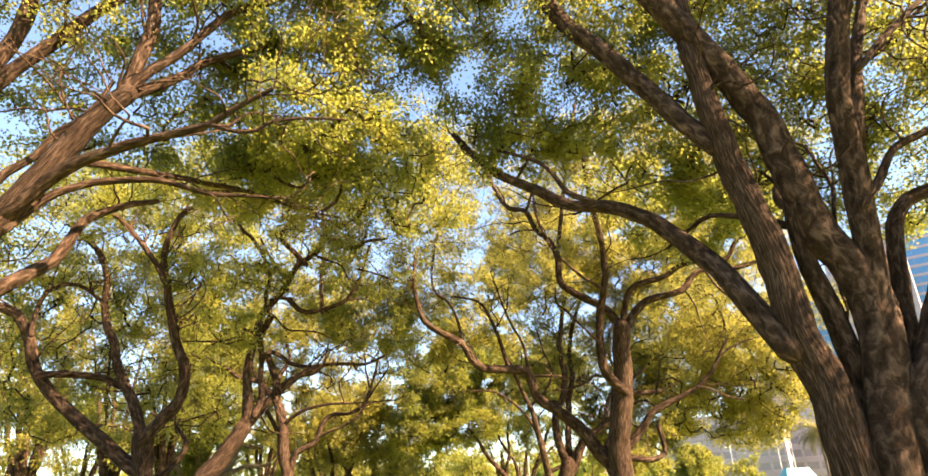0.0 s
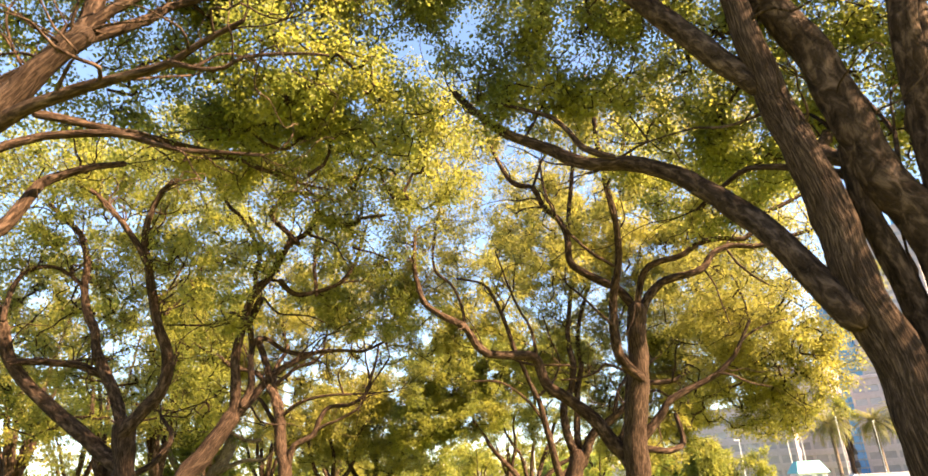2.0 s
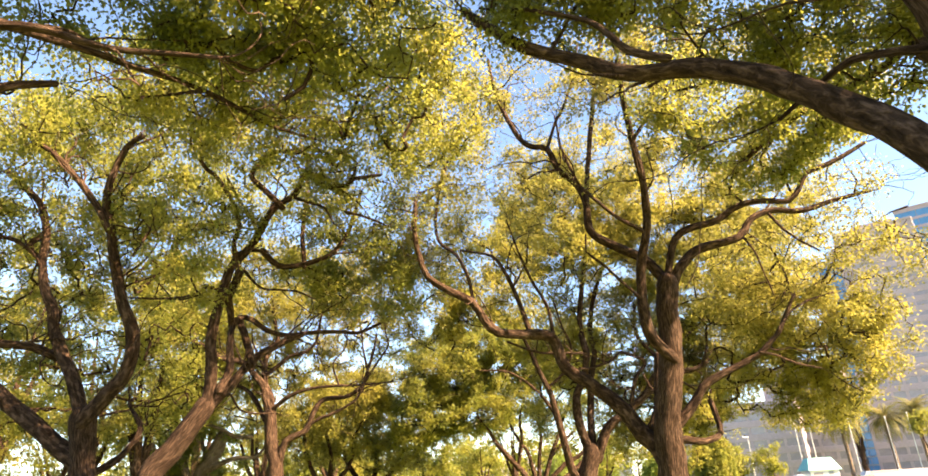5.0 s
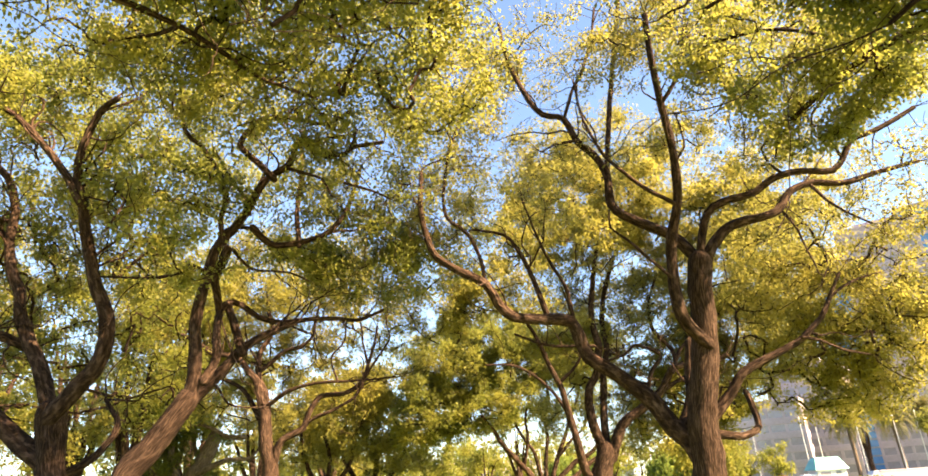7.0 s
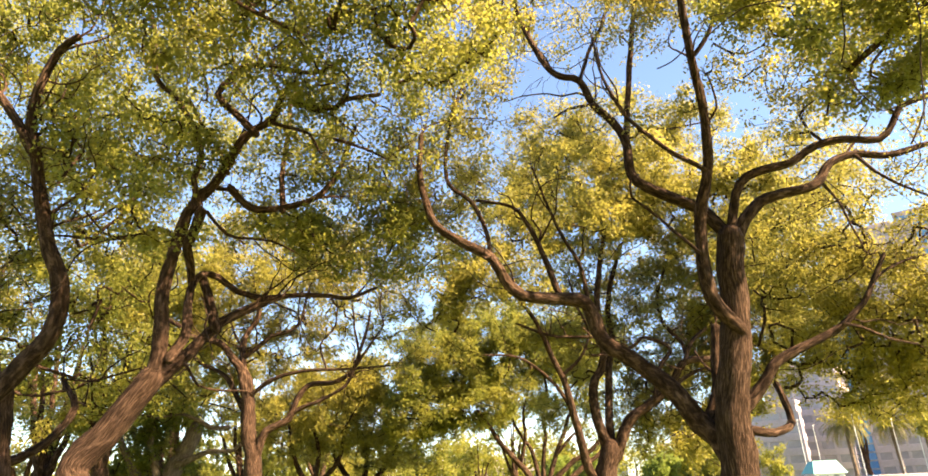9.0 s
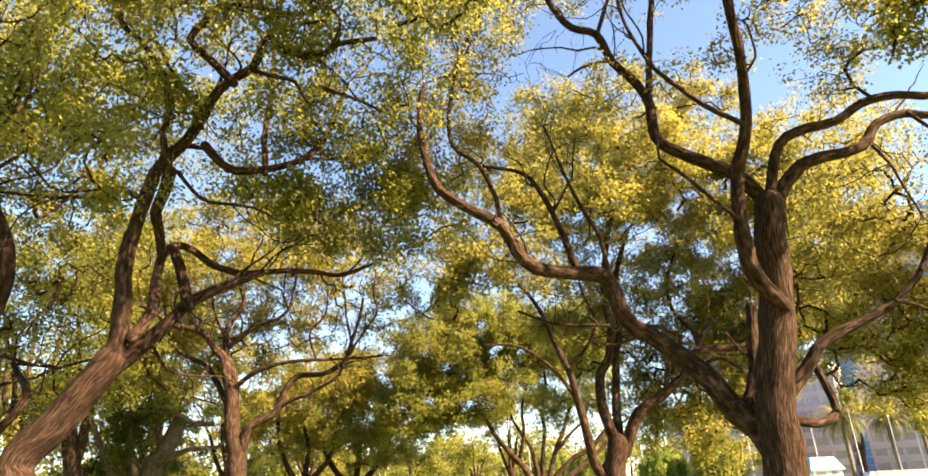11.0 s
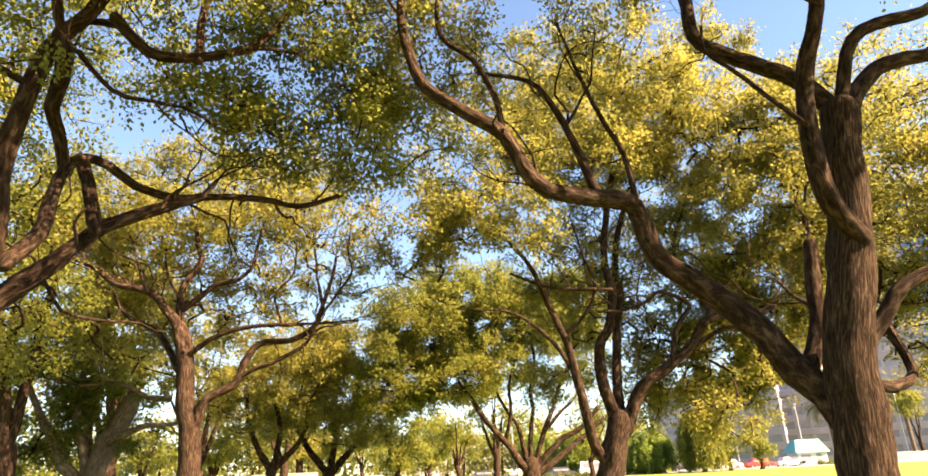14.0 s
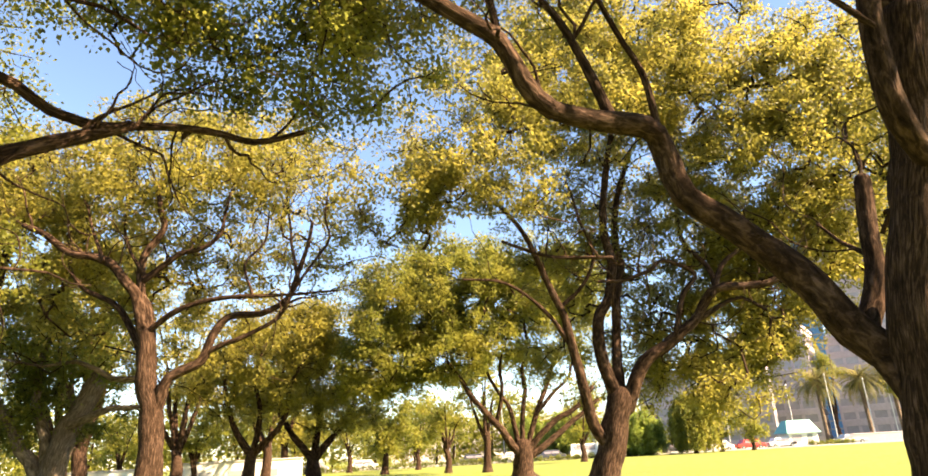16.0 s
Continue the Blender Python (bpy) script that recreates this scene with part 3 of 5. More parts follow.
pad(l1, (-9.0, 12.5, 9.9), (1.5, 1.2, 1.0), 1.15)
pad(l1, (-6.6, 13.5, 9.8), (2.1, 1.2, 1.0), 1.15)
pad(l1, (-4.5, 14.0, 9.7), (2.5, 1.2, 0.8), 1.80)
pad(l1, (-2.4, 14.3, 9.7), (2.0, 1.5, 1.1), 1.80)
pad(l1, (-6.2, 12.5, 11.1), (1.5, 1.2, 1.0), 1.15)
pad(l1, (-3.6, 12.6, 11.2), (1.9, 1.5, 0.9), 1.80)
pad(l1, (-6.2, 11.5, 13.8), (4.3, 1.9, 1.0), 1.15)
pad(l1, (-1.6, 12.0, 14.1), (2.9, 1.9, 1.1), 1.80)

l2 = tree(-10.65, 23.2, "crooked park tree forking low into bent brown limbs", seed=3, leaf=0.098, mat=LEAF)
trunk(l2, 0.386, 0.340, (-10.50, 22.90, -0.15), (-10.60, 22.90, 1.40), (-10.75, 22.90, 2.94), (-10.78, 22.75, 3.50), (-10.73, 22.60, 3.91))
limb(l2, 0.231, 0.077, (-10.69, 22.50, 3.77), (-10.01, 22.27, 4.42), (-9.38, 22.04, 5.04), (-9.27, 21.81, 5.89), (-9.60, 21.58, 6.92), (-9.80, 21.35, 7.97), (-9.91, 21.12, 8.83), (-10.03, 20.89, 9.36), (-9.88, 20.66, 10.21), (-9.46, 20.43, 11.07), (-8.94, 20.20, 11.24))
limb(l2, 0.111, 0.072, (-9.84, 20.90, 8.72), (-10.35, 20.67, 9.65), (-10.90, 20.45, 10.36), (-11.51, 20.23, 10.98), (-11.78, 20.00, 11.09))
limb(l2, 0.197, 0.086, (-10.75, 22.60, 3.91), (-11.27, 22.73, 5.06), (-12.09, 22.87, 6.39), (-12.36, 23.00, 7.17), (-12.86, 23.13, 7.99), (-13.20, 23.27, 9.06), (-13.32, 23.40, 9.93), (-13.74, 23.53, 10.85), (-14.45, 23.67, 11.60), (-15.37, 23.80, 12.38))
limb(l2, 0.270, 0.147, (-10.82, 22.90, 2.76), (-12.17, 22.60, 3.87), (-13.44, 22.30, 5.00), (-14.34, 22.00, 6.04), (-14.65, 21.70, 7.16), (-15.08, 21.40, 8.02), (-15.57, 21.10, 8.22), (-16.63, 20.80, 8.97))
limb(l2, 0.111, 0.122, (-14.04, 21.60, 5.95), (-13.33, 22.10, 6.01), (-12.53, 22.60, 5.98), (-12.04, 23.10, 5.74))
limb(l2, 0.093, 0.060, (-14.27, 21.20, 7.21), (-14.65, 21.75, 8.28), (-14.62, 22.30, 9.21), (-14.01, 22.85, 9.48), (-13.37, 23.40, 8.99))
limb(l2, 0.152, 0.056, (-11.92, 23.60, 2.28), (-10.74, 23.85, 2.61), (-10.13, 24.10, 3.11), (-9.98, 24.35, 3.74), (-10.52, 24.60, 4.50))
pad(l2, (-12.7, 24.0, 11.6), (3.3, 2.5, 1.8), 1.05)
pad(l2, (-13.1, 20.0, 11.8), (3.0, 2.5, 1.3), 1.05)
pad(l2, (-17.0, 27.0, 9.2), (3.2, 2.5, 2.2), 1.05)
pad(l2, (-11.4, 28.0, 9.2), (2.6, 2.5, 2.3), 1.05)
pad(l2, (-10.7, 26.0, 12.3), (2.6, 1.9, 1.6), 1.05)
pad(l2, (-15.3, 21.0, 10.6), (2.1, 2.5, 1.6), 1.05)
pad(l2, (-17.3, 29.0, 6.0), (3.6, 2.5, 1.9), 1.05)
pad(l2, (-12.0, 30.0, 6.1), (2.0, 2.5, 2.0), 1.05)
pad(l2, (-14.3, 24.0, 14.1), (3.1, 2.0, 1.2), 1.05)
pad(l2, (-17.9, 22.0, 9.3), (2.1, 2.5, 3.9), 1.05)
pad(l2, (-9.9, 22.0, 12.7), (2.5, 2.0, 1.1), 1.05)
pad(l2, (-12.2, 27.0, 10.5), (2.9, 2.5, 1.6), 0.73)
pad(l2, (-15.0, 25.0, 10.8), (2.7, 2.5, 1.5), 0.73)
pad(l2, (-9.2, 27.0, 12.1), (2.3, 2.5, 1.7), 0.63)
pad(l2, (-14.7, 30.0, 8.1), (3.1, 2.5, 2.1), 0.73)

l3 = tree(-7.71, 22.03, "leaning park tree with dark crooked limbs and sunlit lower trunk", seed=4, leaf=0.094)
trunk(l3, 0.346, 0.276, (-7.75, 22.03, -0.15), (-7.75, 22.10, 1.20), (-8.55, 22.20, 2.16), (-8.04, 22.27, 2.89), (-7.64, 22.33, 3.52), (-7.32, 22.40, 4.02))
limb(l3, 0.189, 0.050, (-7.51, 22.40, 3.63), (-7.30, 22.40, 4.12), (-7.22, 22.40, 4.65), (-7.24, 22.40, 5.19), (-7.33, 22.40, 5.91), (-7.23, 22.38, 6.66), (-7.08, 22.35, 7.40), (-6.85, 22.32, 8.06), (-6.40, 22.30, 8.57), (-6.02, 22.12, 9.03), (-5.63, 21.95, 9.63), (-4.99, 21.78, 10.01), (-4.68, 21.60, 10.66), (-4.26, 21.53, 10.18), (-3.44, 21.45, 10.03), (-3.18, 21.38, 10.19), (-2.40, 21.30, 10.24))
limb(l3, 0.098, 0.046, (-5.33, 21.70, 9.53), (-5.83, 21.63, 10.09), (-6.28, 21.56, 10.57), (-5.98, 21.49, 10.95), (-5.73, 21.41, 11.19), (-4.96, 21.34, 11.18), (-3.93, 21.27, 10.87), (-3.24, 21.20, 11.20))
limb(l3, 0.057, 0.037, (-6.00, 22.00, 8.68), (-6.19, 21.90, 9.19), (-6.52, 21.80, 9.72), (-6.71, 21.70, 10.02), (-6.98, 21.60, 10.53))
limb(l3, 0.075, 0.047, (-6.69, 22.20, 7.99), (-6.82, 22.09, 8.62), (-6.64, 21.97, 9.12), (-6.88, 21.86, 9.91), (-7.43, 21.74, 10.74), (-7.82, 21.63, 11.12), (-8.00, 21.51, 12.44), (-8.21, 21.40, 13.14))
limb(l3, 0.086, 0.041, (-6.81, 22.20, 7.92), (-6.85, 22.35, 8.30), (-6.62, 22.50, 8.55), (-6.21, 22.65, 8.58), (-6.04, 22.80, 8.61))
limb(l3, 0.098, 0.052, (-6.00, 22.30, 8.43), (-5.75, 22.54, 8.16), (-5.50, 22.79, 8.08), (-4.95, 23.03, 8.23), (-4.24, 23.27, 8.54), (-3.79, 23.51, 9.23), (-3.58, 23.76, 10.13), (-3.38, 24.00, 11.04))
limb(l3, 0.046, 0.024, (-6.54, 22.40, 7.88), (-6.32, 22.75, 7.55), (-6.06, 23.10, 7.46), (-5.27, 23.45, 7.51), (-4.82, 23.80, 7.34))
limb(l3, 0.069, 0.022, (-7.11, 22.30, 7.23), (-7.39, 21.85, 7.28), (-7.26, 21.40, 6.96), (-7.88, 20.95, 6.68), (-8.79, 20.50, 6.61))
limb(l3, 0.052, 0.027, (-4.93, 21.70, 9.81), (-4.42, 21.57, 9.55), (-4.01, 21.43, 9.33), (-3.72, 21.30, 8.76))
limb(l3, 0.043, 0.022, (-3.42, 21.50, 9.20), (-2.72, 21.75, 9.05), (-2.26, 22.00, 8.89))
limb(l3, 0.125, 0.048, (-6.98, 22.40, 4.44), (-6.93, 22.95, 5.09), (-7.19, 23.49, 5.97), (-7.28, 23.85, 6.58), (-7.18, 24.17, 6.94), (-6.89, 24.44, 6.93), (-6.48, 24.66, 6.62), (-5.83, 24.91, 6.48), (-5.07, 25.18, 6.62), (-4.39, 25.49, 6.67), (-3.80, 25.95, 6.70), (-3.06, 26.40, 7.11))
limb(l3, 0.221, 0.090, (-8.07, 22.30, 2.78), (-7.91, 22.64, 3.20), (-7.72, 22.98, 3.81), (-7.41, 23.31, 4.30), (-7.06, 23.65, 4.83), (-6.75, 23.99, 5.43), (-6.46, 24.32, 5.84), (-6.03, 24.66, 6.17), (-5.43, 25.00, 6.52))
limb(l3, 0.110, 0.120, (-7.21, 24.20, 6.90), (-6.87, 23.95, 6.14), (-6.52, 23.70, 5.38))
limb(l3, 0.098, 0.126, (-7.32, 23.90, 6.57), (-7.27, 23.47, 7.10), (-7.20, 23.05, 7.30), (-6.85, 22.62, 7.59), (-6.60, 22.20, 7.79))
limb(l3, 0.074, 0.063, (-4.94, 23.00, 8.11), (-5.07, 23.30, 8.76), (-5.18, 23.60, 9.58), (-5.20, 23.90, 10.87), (-5.30, 24.20, 12.18))
pad(l3, (-3.0, 18.0, 10.8), (3.0, 2.8, 1.6), 0.66)
pad(l3, (-5.6, 18.5, 11.8), (2.6, 2.5, 1.2), 0.90)
pad(l3, (-1.4, 19.0, 11.2), (1.9, 2.5, 1.9), 0.66)
pad(l3, (-2.9, 23.0, 10.4), (2.5, 2.0, 1.7), 0.90)
pad(l3, (-3.8, 25.0, 8.6), (2.6, 1.9, 1.3), 0.90)
pad(l3, (-6.5, 22.0, 11.9), (1.9, 1.5, 1.1), 0.90)
pad(l3, (-7.0, 20.0, 11.9), (2.5, 2.2, 1.0), 0.90)
pad(l3, (-4.1, 20.0, 10.5), (2.5, 2.0, 1.0), 0.90)
pad(l3, (-2.0, 26.0, 8.4), (1.8, 1.5, 1.2), 0.90)
pad(l3, (-9.3, 22.0, 9.5), (1.6, 1.5, 1.1), 0.90)
pad(l3, (-4.9, 24.0, 10.2), (2.0, 1.5, 1.2), 0.90)
pad(l3, (-5.2, 24.5, 8.3), (1.7, 1.6, 0.7), 0.81)
pad(l3, (-3.4, 25.5, 7.9), (1.8, 1.8, 0.8), 0.90)
pad(l3, (-2.6, 25.0, 8.8), (1.2, 1.8, 1.2), 0.90)
pad(l3, (-7.3, 21.0, 9.1), (1.6, 2.0, 0.9), 0.90)
pad(l3, (-6.9, 20.0, 6.9), (0.9, 2.0, 0.6), 0.90)
pad(l3, (-4.8, 23.0, 10.7), (0.9, 1.2, 0.8), 0.45)
pad(l3, (-0.8, 18.5, 12.3), (1.9, 2.0, 1.5), 0.66)
pad(l3, (-0.4, 20.0, 11.3), (1.5, 1.9, 1.5), 0.66)
pad(l3, (-2.0, 17.0, 11.8), (2.0, 1.9, 1.1), 0.66)

r2 = tree(5.42, 24.0, "park tree with fissured brown trunk and a long arching low limb", seed=5, mat=LEAF_GOLD)
trunk(r2, 0.459, 0.303, (5.42, 24.00, -0.15), (5.48, 24.00, 1.00), (5.53, 24.00, 1.61), (5.55, 23.89, 2.47), (5.59, 23.77, 3.23), (5.74, 23.66, 3.99), (5.88, 23.54, 4.78), (5.94, 23.43, 5.61), (5.94, 23.31, 6.29), (6.05, 23.20, 7.10))
limb(r2, 0.175, 0.057, (6.14, 23.30, 6.90), (6.54, 23.31, 7.57), (7.05, 23.32, 8.06), (7.47, 23.33, 8.20), (8.58, 23.34, 8.53), (9.09, 23.36, 9.10), (9.86, 23.37, 9.38), (10.77, 23.38, 9.32), (11.89, 23.39, 9.62), (13.14, 23.40, 9.89))
limb(r2, 0.128, 0.062, (5.99, 23.20, 6.94), (6.24, 23.09, 7.85), (6.47, 22.98, 8.43), (6.91, 22.87, 8.69), (7.76, 22.76, 8.84), (8.39, 22.65, 9.24), (9.09, 22.55, 9.32), (9.88, 22.44, 9.26), (10.27, 22.33, 9.64), (10.53, 22.22, 10.06), (11.22, 22.11, 10.29), (12.42, 22.00, 10.88))
limb(r2, 0.051, 0.027, (9.30, 22.60, 8.92), (9.44, 22.27, 8.28), (9.65, 21.93, 7.76), (9.96, 21.60, 7.32))
limb(r2, 0.038, 0.020, (8.57, 23.00, 8.33), (8.76, 22.87, 7.72), (8.80, 22.73, 7.04), (8.86, 22.60, 6.38))
limb(r2, 0.180, 0.076, (5.87, 23.30, 4.81), (5.46, 23.09, 5.14), (5.18, 22.88, 5.48), (5.07, 22.75, 6.13), (5.12, 22.67, 7.12), (5.20, 22.55, 7.65), (5.34, 22.30, 8.29), (5.45, 22.05, 9.25), (5.33, 21.73, 10.02), (5.16, 21.40, 10.77), (5.00, 21.03, 11.50), (4.82, 20.62, 12.17), (4.72, 20.20, 13.03))
limb(r2, 0.056, 0.039, (5.02, 20.90, 10.81), (5.37, 20.73, 11.24), (5.55, 20.57, 11.76), (5.73, 20.40, 12.65))
limb(r2, 0.060, 0.033, (5.11, 21.80, 8.26), (4.47, 21.90, 8.79), (4.02, 22.00, 9.34), (3.63, 22.10, 9.89), (3.28, 22.20, 10.73), (3.16, 22.30, 11.51), (3.09, 22.40, 12.64))
limb(r2, 0.176, 0.053, (6.07, 23.30, 7.17), (5.56, 23.47, 7.95), (4.93, 23.63, 8.40), (4.38, 23.80, 8.83), (4.07, 23.93, 9.26), (4.10, 24.07, 10.30), (3.89, 24.20, 11.03), (3.34, 24.00, 11.49), (2.98, 23.80, 12.21), (2.30, 23.60, 12.29), (1.85, 23.53, 12.84), (1.32, 23.47, 14.43), (1.16, 23.40, 15.68))
limb(r2, 0.050, 0.028, (3.26, 23.70, 11.35), (2.64, 24.15, 11.51), (2.30, 24.60, 11.52))
limb(r2, 0.057, 0.042, (2.90, 23.50, 12.00), (3.30, 23.68, 13.10), (3.77, 23.85, 14.05), (4.24, 24.02, 15.36), (4.58, 24.20, 16.80))
limb(r2, 0.095, 0.062, (4.12, 24.10, 10.35), (4.49, 24.28, 12.31), (4.88, 24.45, 14.28), (5.29, 24.62, 15.98), (5.71, 24.80, 17.86))
limb(r2, 0.049, 0.025, (4.97, 22.60, 6.51), (4.44, 22.68, 7.14), (3.99, 22.75, 7.72), (3.64, 22.82, 8.07), (3.71, 22.90, 8.66))
limb(r2, 0.282, 0.063, (5.52, 24.02, 1.75), (5.31, 24.29, 2.43), (4.97, 24.38, 2.82), (4.55, 24.46, 3.50), (4.07, 24.48, 4.00), (3.55, 24.45, 4.44), (2.89, 24.42, 4.89), (2.61, 24.35, 5.69), (2.33, 24.12, 5.87), (1.47, 23.88, 5.91), (0.87, 23.65, 5.93), (0.46, 23.46, 6.26), (0.14, 23.28, 6.79), (-0.49, 23.11, 7.12), (-1.16, 23.02, 7.58), (-1.43, 23.08, 8.30), (-1.57, 23.14, 9.14), (-1.51, 23.20, 10.22))
limb(r2, 0.059, 0.036, (0.14, 23.30, 6.80), (0.04, 23.37, 7.60), (-0.28, 23.44, 8.42), (-0.86, 23.51, 8.97), (-0.89, 23.59, 10.02), (-0.62, 23.66, 11.31), (-0.09, 23.73, 12.68), (0.82, 23.80, 14.11))
limb(r2, 0.062, 0.026, (2.61, 24.30, 5.85), (2.48, 24.23, 6.88), (2.23, 24.15, 7.35), (1.96, 24.08, 7.90), (1.42, 24.00, 9.64))
limb(r2, 0.090, 0.040, (1.85, 24.10, 6.01), (1.55, 24.28, 7.26), (1.19, 24.45, 8.24), (0.86, 24.62, 8.75), (-0.07, 24.80, 9.05))
limb(r2, 0.177, 0.049, (5.95, 24.40, 2.99), (6.62, 24.29, 3.66), (7.03, 24.17, 4.18), (8.00, 24.06, 4.62), (8.75, 23.94, 4.99), (9.29, 23.83, 5.45), (9.71, 23.71, 6.13), (9.99, 23.60, 6.63))
limb(r2, 0.050, 0.028, (8.66, 23.80, 4.96), (9.17, 23.87, 4.88), (9.76, 23.93, 4.59), (10.46, 24.00, 4.43))
limb(r2, 0.044, 0.030, (9.28, 23.60, 5.58), (9.94, 23.80, 6.20), (10.79, 24.00, 6.58), (11.57, 24.20, 6.79))
limb(r2, 0.121, 0.084, (6.18, 24.70, 2.65), (6.94, 24.90, 2.57), (7.52, 25.10, 2.83), (7.54, 25.30, 3.35), (7.53, 25.50, 3.80))
limb(r2, 0.163, 0.124, (5.15, 24.43, 2.80), (5.40, 24.47, 3.19), (5.55, 24.50, 3.56), (5.65, 24.53, 3.94), (5.71, 24.57, 4.44), (5.84, 24.60, 5.15))
limb(r2, 0.040, 0.023, (5.62, 24.50, 3.89), (5.60, 24.80, 4.12), (5.55, 25.10, 4.37), (5.50, 25.40, 4.73))
pad(r2, (7.7, 22.8, 10.3), (1.1, 1.0, 0.7), 0.5)
pad(r2, (8.9, 22.5, 10.9), (1.1, 1.0, 0.7), 0.5)
pad(r2, (4.8, 22.6, 10.2), (1.0, 1.0, 0.7), 0.4)
pad(r2, (3.2, 23.6, 10.6), (1.1, 1.0, 0.8), 0.45)
pad(r2, (6.3, 22.0, 11.2), (1.0, 1.0, 0.7), 0.4)
pad(r2, (-0.6, 23.5, 12.6), (1.6, 1.8, 2.0), 1.20)
pad(r2, (-1.5, 25.5, 9.5), (1.9, 1.8, 1.2), 1.20)
pad(r2, (6.0, 22.0, 14.1), (1.8, 1.8, 1.3), 0.84)
pad(r2, (8.8, 21.5, 13.9), (2.3, 1.8, 1.1), 0.84)
pad(r2, (9.3, 20.5, 10.4), (1.9, 1.8, 0.9), 0.84)
pad(r2, (10.6, 20.0, 12.1), (2.1, 1.8, 1.1), 1.08)
pad(r2, (11.9, 25.5, 6.2), (2.2, 1.9, 0.9), 1.20)
pad(r2, (11.4, 26.5, 7.7), (1.7, 1.8, 0.8), 0.84)
pad(r2, (8.3, 26.0, 7.7), (1.4, 1.5, 0.9), 0.60)
pad(r2, (7.9, 23.0, 15.7), (2.1, 1.8, 0.9), 0.72)
pad(r2, (12.0, 23.0, 8.9), (1.3, 1.8, 1.7), 0.60)
pad(r2, (0.8, 24.0, 14.4), (1.4, 1.6, 1.4), 0.84)
pad(r2, (-0.9, 24.5, 10.2), (1.2, 1.6, 1.3), 0.96)
pad(r2, (1.7, 25.0, 9.7), (1.4, 1.5, 1.2), 0.48)
pad(r2, (10.1, 27.0, 8.4), (2.1, 2.2, 1.9), 0.48)
pad(r2, (10.1, 25.0, 8.8), (1.6, 2.0, 1.4), 0.48)
pad(r2, (10.5, 28.0, 6.4), (1.6, 2.0, 1.2), 0.48)
pad(r2, (10.7, 28.0, 4.7), (1.3, 2.0, 0.9), 0.60)
pad(r2, (11.8, 28.0, 7.2), (1.6, 2.2, 1.8), 0.48)
pad(r2, (13.2, 26.5, 5.9), (2.2, 2.0, 1.5), 1.20)
pad(r2, (11.3, 27.0, 5.2), (2.2, 2.0, 1.2), 1.08)
pad(r2, (14.3, 25.0, 8.3), (1.8, 2.0, 1.1), 0.72)
pad(r2, (10.6, 27.0, 7.0), (2.5, 1.9, 1.4), 0.84)
pad(r2, (12.4, 28.0, 4.0), (1.7, 1.9, 1.1), 0.96)
pad(r2, (12.8, 27.0, 4.8), (2.1, 2.0, 1.2), 1.08)
pad(r2, (12.9, 30.0, 3.9), (1.6, 1.9, 1.0), 0.96)
pad(r2, (10.4, 28.0, 4.7), (1.7, 1.9, 1.2), 0.84)
pad(r2, (3.2, 24.0, 14.9), (2.7, 2.0, 1.9), 0.42)
pad(r2, (5.1, 22.0, 13.7), (2.0, 1.9, 1.5), 0.48)
pad(r2, (8.6, 22.0, 12.4), (2.1, 1.9, 1.3), 0.60)

r3 = tree(5.2, 39.5, "tall park tree with a broad yellow-green dome of leaves", seed=6, leaf=0.135, mat=LEAF_GOLD)
trunk(r3, 0.529, 0.470, (5.20, 39.50, -0.15), (5.35, 39.50, 0.58), (5.60, 39.50, 1.37), (5.94, 39.50, 2.45), (6.16, 39.50, 3.09))
limb(r3, 0.232, 0.076, (5.58, 39.50, 1.35), (5.14, 39.35, 1.98), (4.92, 39.20, 2.48), (4.79, 39.05, 3.16), (4.63, 38.90, 4.00), (4.36, 38.75, 5.13), (4.15, 38.60, 6.12), (3.63, 38.45, 7.30), (3.25, 38.30, 8.33), (2.79, 38.15, 9.23), (2.15, 38.00, 10.03))
limb(r3, 0.273, 0.107, (6.13, 39.50, 2.88), (5.79, 39.44, 3.86), (5.59, 39.39, 4.87), (5.65, 39.33, 6.05), (6.12, 39.28, 6.81), (6.40, 39.22, 8.04), (6.26, 39.17, 8.98), (6.23, 39.11, 9.96), (6.53, 39.06, 11.73), (6.99, 39.00, 13.57))
limb(r3, 0.217, 0.101, (6.27, 39.70, 3.00), (6.29, 39.77, 4.16), (6.39, 39.84, 5.36), (6.62, 39.91, 6.94), (6.98, 39.99, 8.24), (6.93, 40.06, 9.61), (7.33, 40.13, 11.36), (8.08, 40.20, 13.31))
limb(r3, 0.293, 0.112, (6.34, 39.50, 2.76), (7.03, 39.20, 4.21), (8.08, 38.90, 5.00), (8.98, 38.60, 5.64), (9.46, 38.30, 6.45), (9.83, 38.00, 6.73), (11.48, 37.70, 6.75), (12.08, 37.40, 7.03))
limb(r3, 0.129, 0.050, (8.93, 38.60, 5.59), (10.02, 38.33, 6.21), (10.70, 38.07, 6.35), (11.34, 37.80, 5.82))
limb(r3, 0.118, 0.057, (8.25, 38.70, 5.11), (8.69, 38.62, 6.56), (9.26, 38.53, 7.42), (8.09, 38.45, 7.97), (7.54, 38.37, 7.59), (6.42, 38.28, 7.22), (5.49, 38.20, 7.16))
limb(r3, 0.109, 0.065, (9.58, 38.00, 6.47), (10.22, 38.20, 7.61), (11.06, 38.40, 8.26), (12.55, 38.60, 9.33))
limb(r3, 0.056, 0.074, (2.09, 38.20, 8.80), (3.34, 37.93, 8.21), (4.28, 37.67, 7.96), (5.82, 37.40, 7.83))
